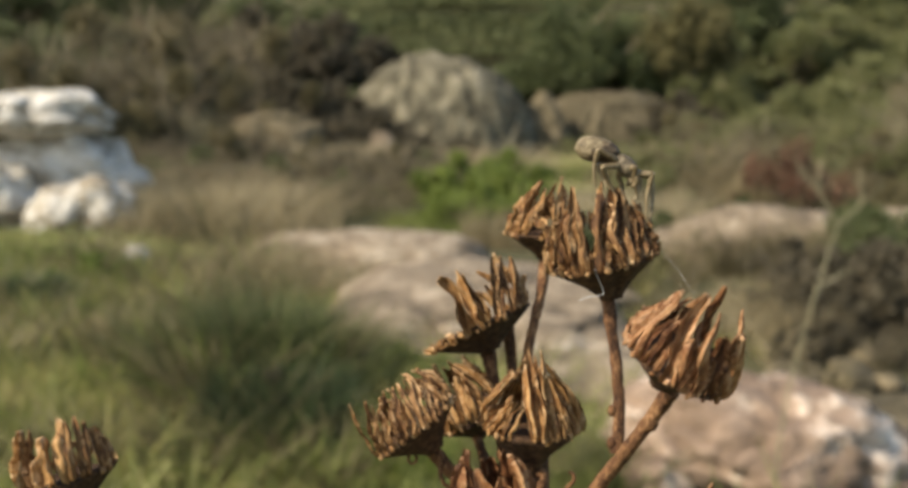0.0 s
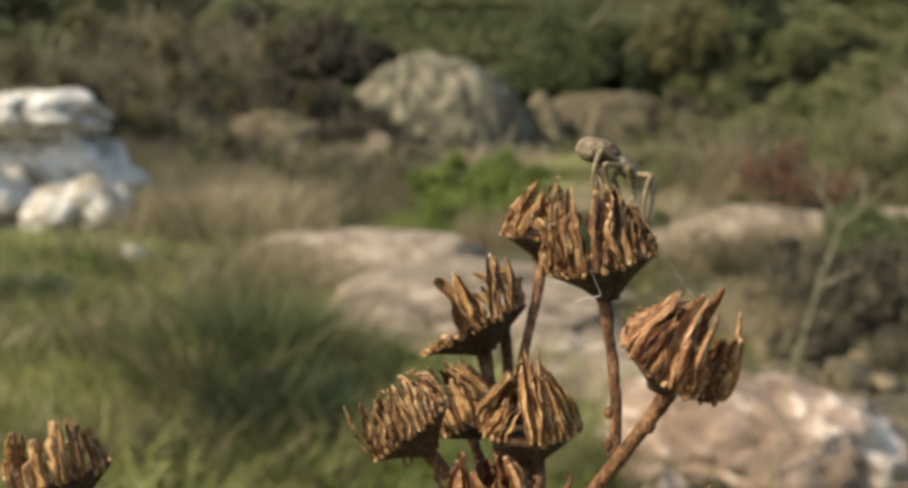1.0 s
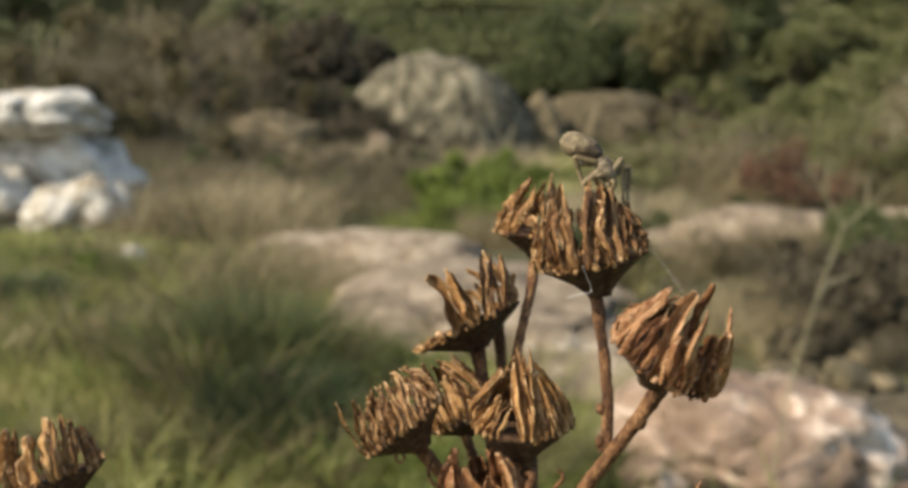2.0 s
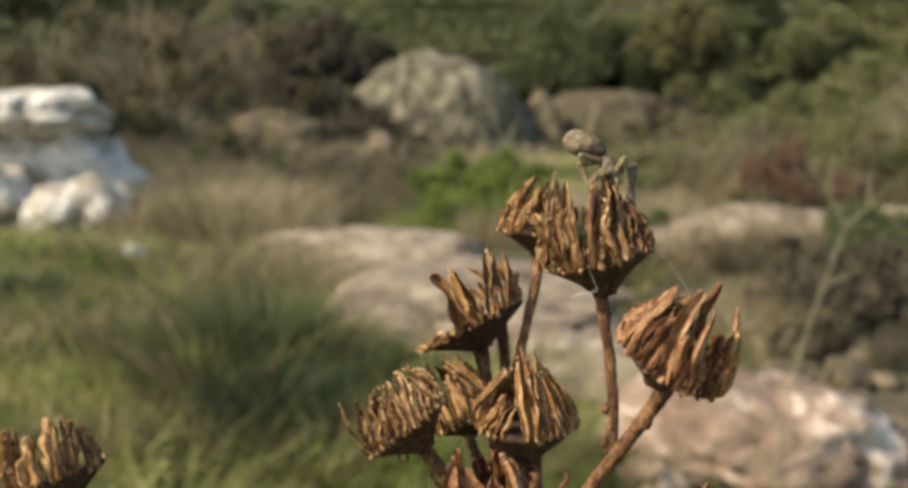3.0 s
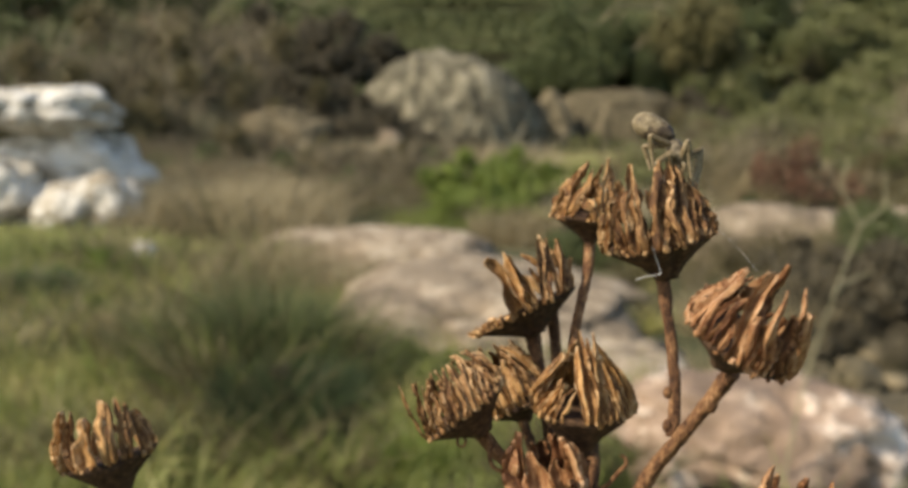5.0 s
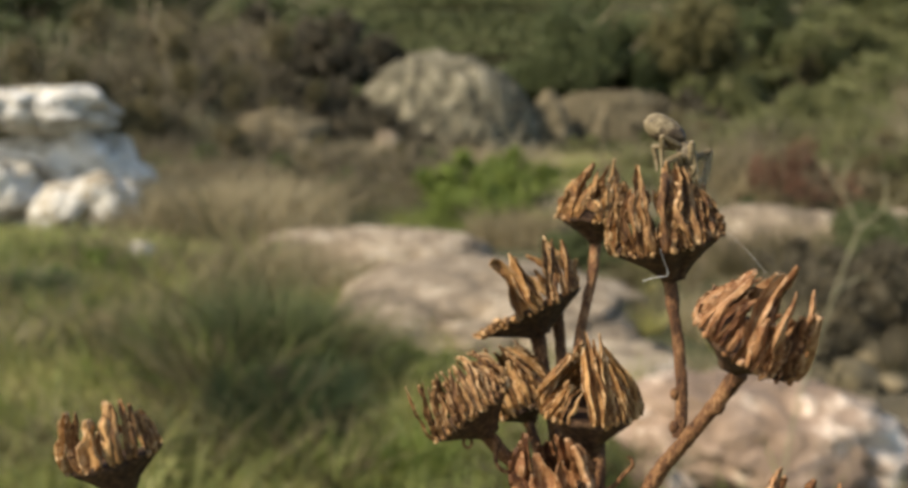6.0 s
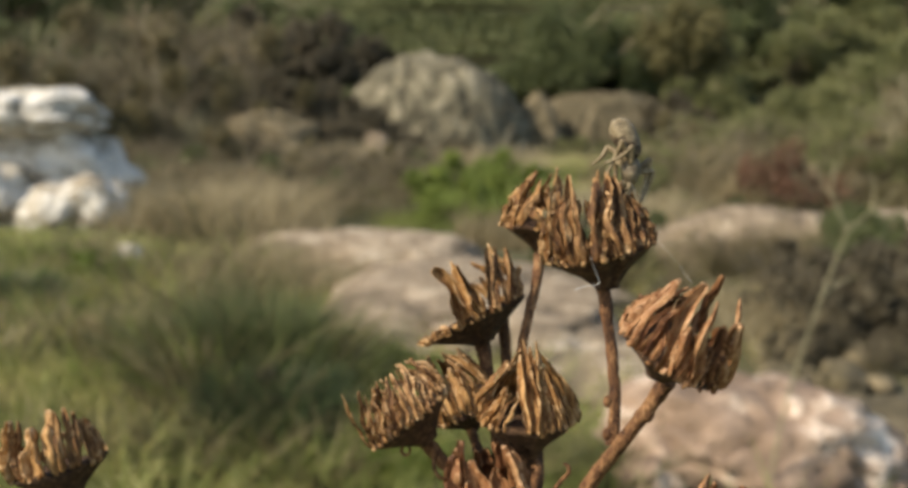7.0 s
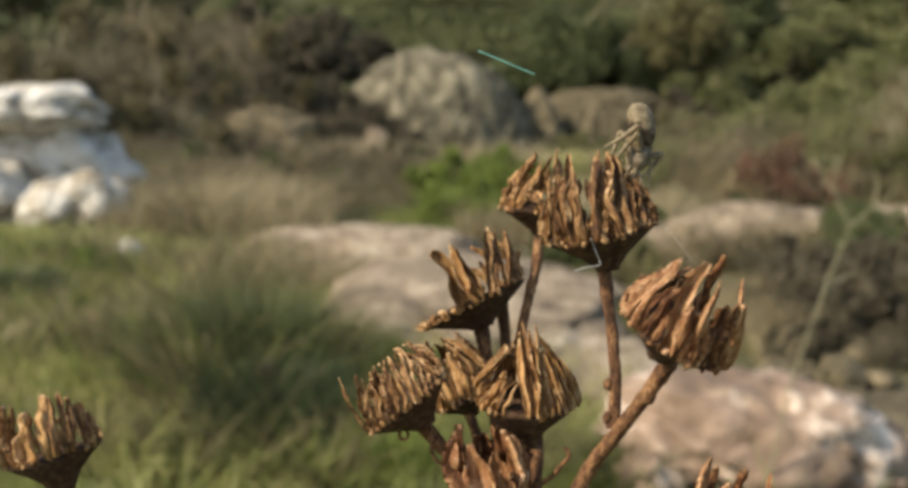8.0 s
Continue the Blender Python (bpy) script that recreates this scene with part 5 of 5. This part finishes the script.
THORAX = pose(0.0012, 0, -0.0007, 0, 38, 0)
HIPS = [THORAX @ Vector((x, side * 0.0006, -0.0001)) for side in (-1, 1) for x in (0.0008, 0.0003, -0.0003, -0.0008)]
LEG_LENGTHS = ((2.2, 4.9), (1.1, 3.3), (2.3, 3.2), (2.5, 3.8), (2.9, 4.8), (2.6, 3.2), (2.0, 2.4), (2.9, 2.5))
STEPS = [k * 0.25 for k in range(33)]


def egg(length, wide, high, nose, material, name):
    """A rounded body, fuller towards its rear, along -x."""
    bm = bmesh.new()
    bmesh.ops.create_uvsphere(bm, u_segments=40, v_segments=28, radius=1)
    for v in bm.verts:
        x, y, z = v.co.z, v.co.y, v.co.x
        full = (1 - nose * x) * max(0.02, 1 - x * x) ** (-0.14 if x < 0 else 0.0)
        v.co = Vector((x * length / 2, y * wide / 2 * full, z * high / 2 * full)) * (1 + 0.03 * noise.noise(v.co * 3))
    bmesh.ops.recalc_face_normals(bm, faces=bm.faces)
    me = bpy.data.meshes.new(name)
    bm.to_mesh(me)
    bm.free()
    me.materials.append(material)
    me.polygons.foreach_set("use_smooth", [True] * len(me.polygons))
    return me


def patched(me):
    """A brown marking over the front that runs into shade painted on the underside, with an uneven border."""
    me.materials.append(SPIDER_SHADED)
    me.materials.append(SPIDER_SHADE_BROWN)
    for p in me.polygons:
        d = p.center.x - 0.9 * p.center.z + 0.0004 * noise.noise(p.center * 1800)
        p.material_index = 2 if d > 0.0003 else 1 if d > -0.0002 else 0
    return me


def make_spider():
    ob = new("spider")
    ob.matrix_basis = body_at(0)
    part("abdomen", patched(egg(0.0043, 0.0025, 0.0025, 0.1, SPIDER_SKIN, "abdomen")), ob, pose(-0.0017, 0, 0.00045, 0, 2, 0), "pale beige oval abdomen with a brown marking and painted shade below")
    thorax = part("cephalothorax", egg(0.0027, 0.0022, 0.0019, -0.05, SPIDER_GREY, "cephalothorax"), ob, THORAX, "grey rounded front body")
    for y in (-0.0003, -0.0001, 0.0001, 0.0003):
        part("eye", as_mesh("eye", *blob((0.00105, y, 0.00042), 0.00009, 5, 8), EYE), thorax)
    for y in (-1, 1):
        part("pedipalp", as_mesh("pedipalp", *tube([(0.0009, y * 0.0004, -0.0002), (0.0015, y * 0.0007, 0.0001), (0.0019, y * 0.0006, -0.0004), (0.0018, y * 0.0004, -0.0009)], [0.0002, 0.00024, 0.00022, 0.00012], 8, 0.1), SPIDER_LEG), thorax)
        part("fang", as_mesh("fang", *tube([(0.0009, y * 0.00025, -0.0003), (0.0014, y * 0.00026, -0.0006), (0.0014, y * 0.0002, -0.0012)], [0.00034, 0.00036, 0.0001], 8, 0.1), SPIDER_LEG), thorax, label="yellowish swollen fang base")
    part("spinneret", as_mesh("spinneret", *blob((-0.0037, 0, 0.0003), 0.0003, 5, 8), SPIDER_GREY), ob)
    pairs = []
    for k in range(8):
        a, b = LEG_LENGTHS[k][0] * MM, LEG_LENGTHS[k][1] * MM
        up = part("upper_leg", as_mesh("upper_leg", *tube([(0, 0, 0), (0.00006, 0, a * 0.35), (0, 0, a * 0.8), (0, 0, a)], [0.00022, 0.00033, 0.00029, 0.00024], 9, 0.08, k), SPIDER_LEG), ob)
        low = part("lower_leg", as_mesh("lower_leg", *tube([(0, 0, -0.00005), (0.00012, 0, b * 0.12), (0.00032, 0, b * 0.42), (0.00022, 0, b * 0.75), (0, 0, b)], [0.00023, 0.00027, 0.00023, 0.00015, 0.00008], 9, 0.08, k + 9), SPIDER_LEG), ob)
        pairs.append((up, low, a, b))
    return tagged(ob, "small pale beige spider standing on a dried seed head", "spider"), pairs


def knee(hip, tip, a, b, out):
    """Where a leg of two lengths bends, its knee held towards out."""
    d = tip - hip
    n = min(d.length, (a + b) * 0.999)
    u = d.normalized()
    along = (a * a - b * b + n * n) / (2 * n)
    along = max(-a, min(a, along))
    out = (out - u * out.dot(u)).normalized()
    return hip + u * along + out * math.sqrt(max(0.0, a * a - along * along))


def limb_pose(p, q):
    return Matrix.Translation(p) @ (q - p).to_track_quat("Z", "Y").to_matrix().to_4x4()


spider, LEGS = make_spider()


# ------------------------------------------------------------------ what moves
def motions():
    still = weed.matrix_basis.copy()
    walk(weed, [(t, still @ pose(0, 0, 0, 0, a, 0)) for t, a in ((0, -1.2), (1.5, 0.2), (4.0, 1.0), (6.5, 1.8), (8, 2.4))])
    walk(spider, [(t, body_at(t)) for t in STEPS])
    for k, (up, low, a, b) in enumerate(LEGS):
        rows_up, rows_low = [], []
        for t in STEPS:
            inside = body_at(t).inverted()
            feet, aims = legs_at(t)
            hip, tip = HIPS[k], inside @ feet[k]
            j = knee(hip, tip, a, b, inside @ aims[k] - hip)
            rows_up.append((t, limb_pose(hip, j)))
            rows_low.append((t, limb_pose(j, tip)))
        walk(up, rows_up)
        walk(low, rows_low)
    walk(adrift, [(t, Matrix.Translation(PLANT) @ pose(x * MM, y * MM, z * MM, 0, a, 0)) for t, x, y, z, a in (
        (0, -40, 6, 1030, 0), (7.2, -30, 6, 1016, -4), (7.5, -19.6, 3.8, 1006.2, -10), (7.6, 5.4, 3, 998.9, 0), (7.7, 0, 5, 1014, 0), (7.8, -8.5, 3.4, 1002.3, 4), (7.9, -9, 3.3, 1002, 2), (8.0, 0.6, 2.9, 999.5, 0))])
    walk(passing, [(t, Matrix.Translation(PLANT) @ pose(x * MM, y * MM, z * MM, 0, a, 0)) for t, x, y, z, a in (
        (0, 6, 4, 1024, 0), (0.1, 1.9, 2.9, 1012.6, 0), (0.2, -5.1, 0, 991.4, -5), (0.3, -10.6, -0.2, 990.8, -2), (0.4, -13.9, -0.2, 991.1, -2), (0.5, -18.4, -0.1, 991.2, 0),
        (0.6, -22.3, -0.2, 990.5, 2), (0.7, -28, -0.3, 989.9, 2), (0.8, -44, -0.4, 989.2, 0), (0.9, -60, -0.5, 988.9, 0), (8.0, -75, 0, 986, 0))])


motions()
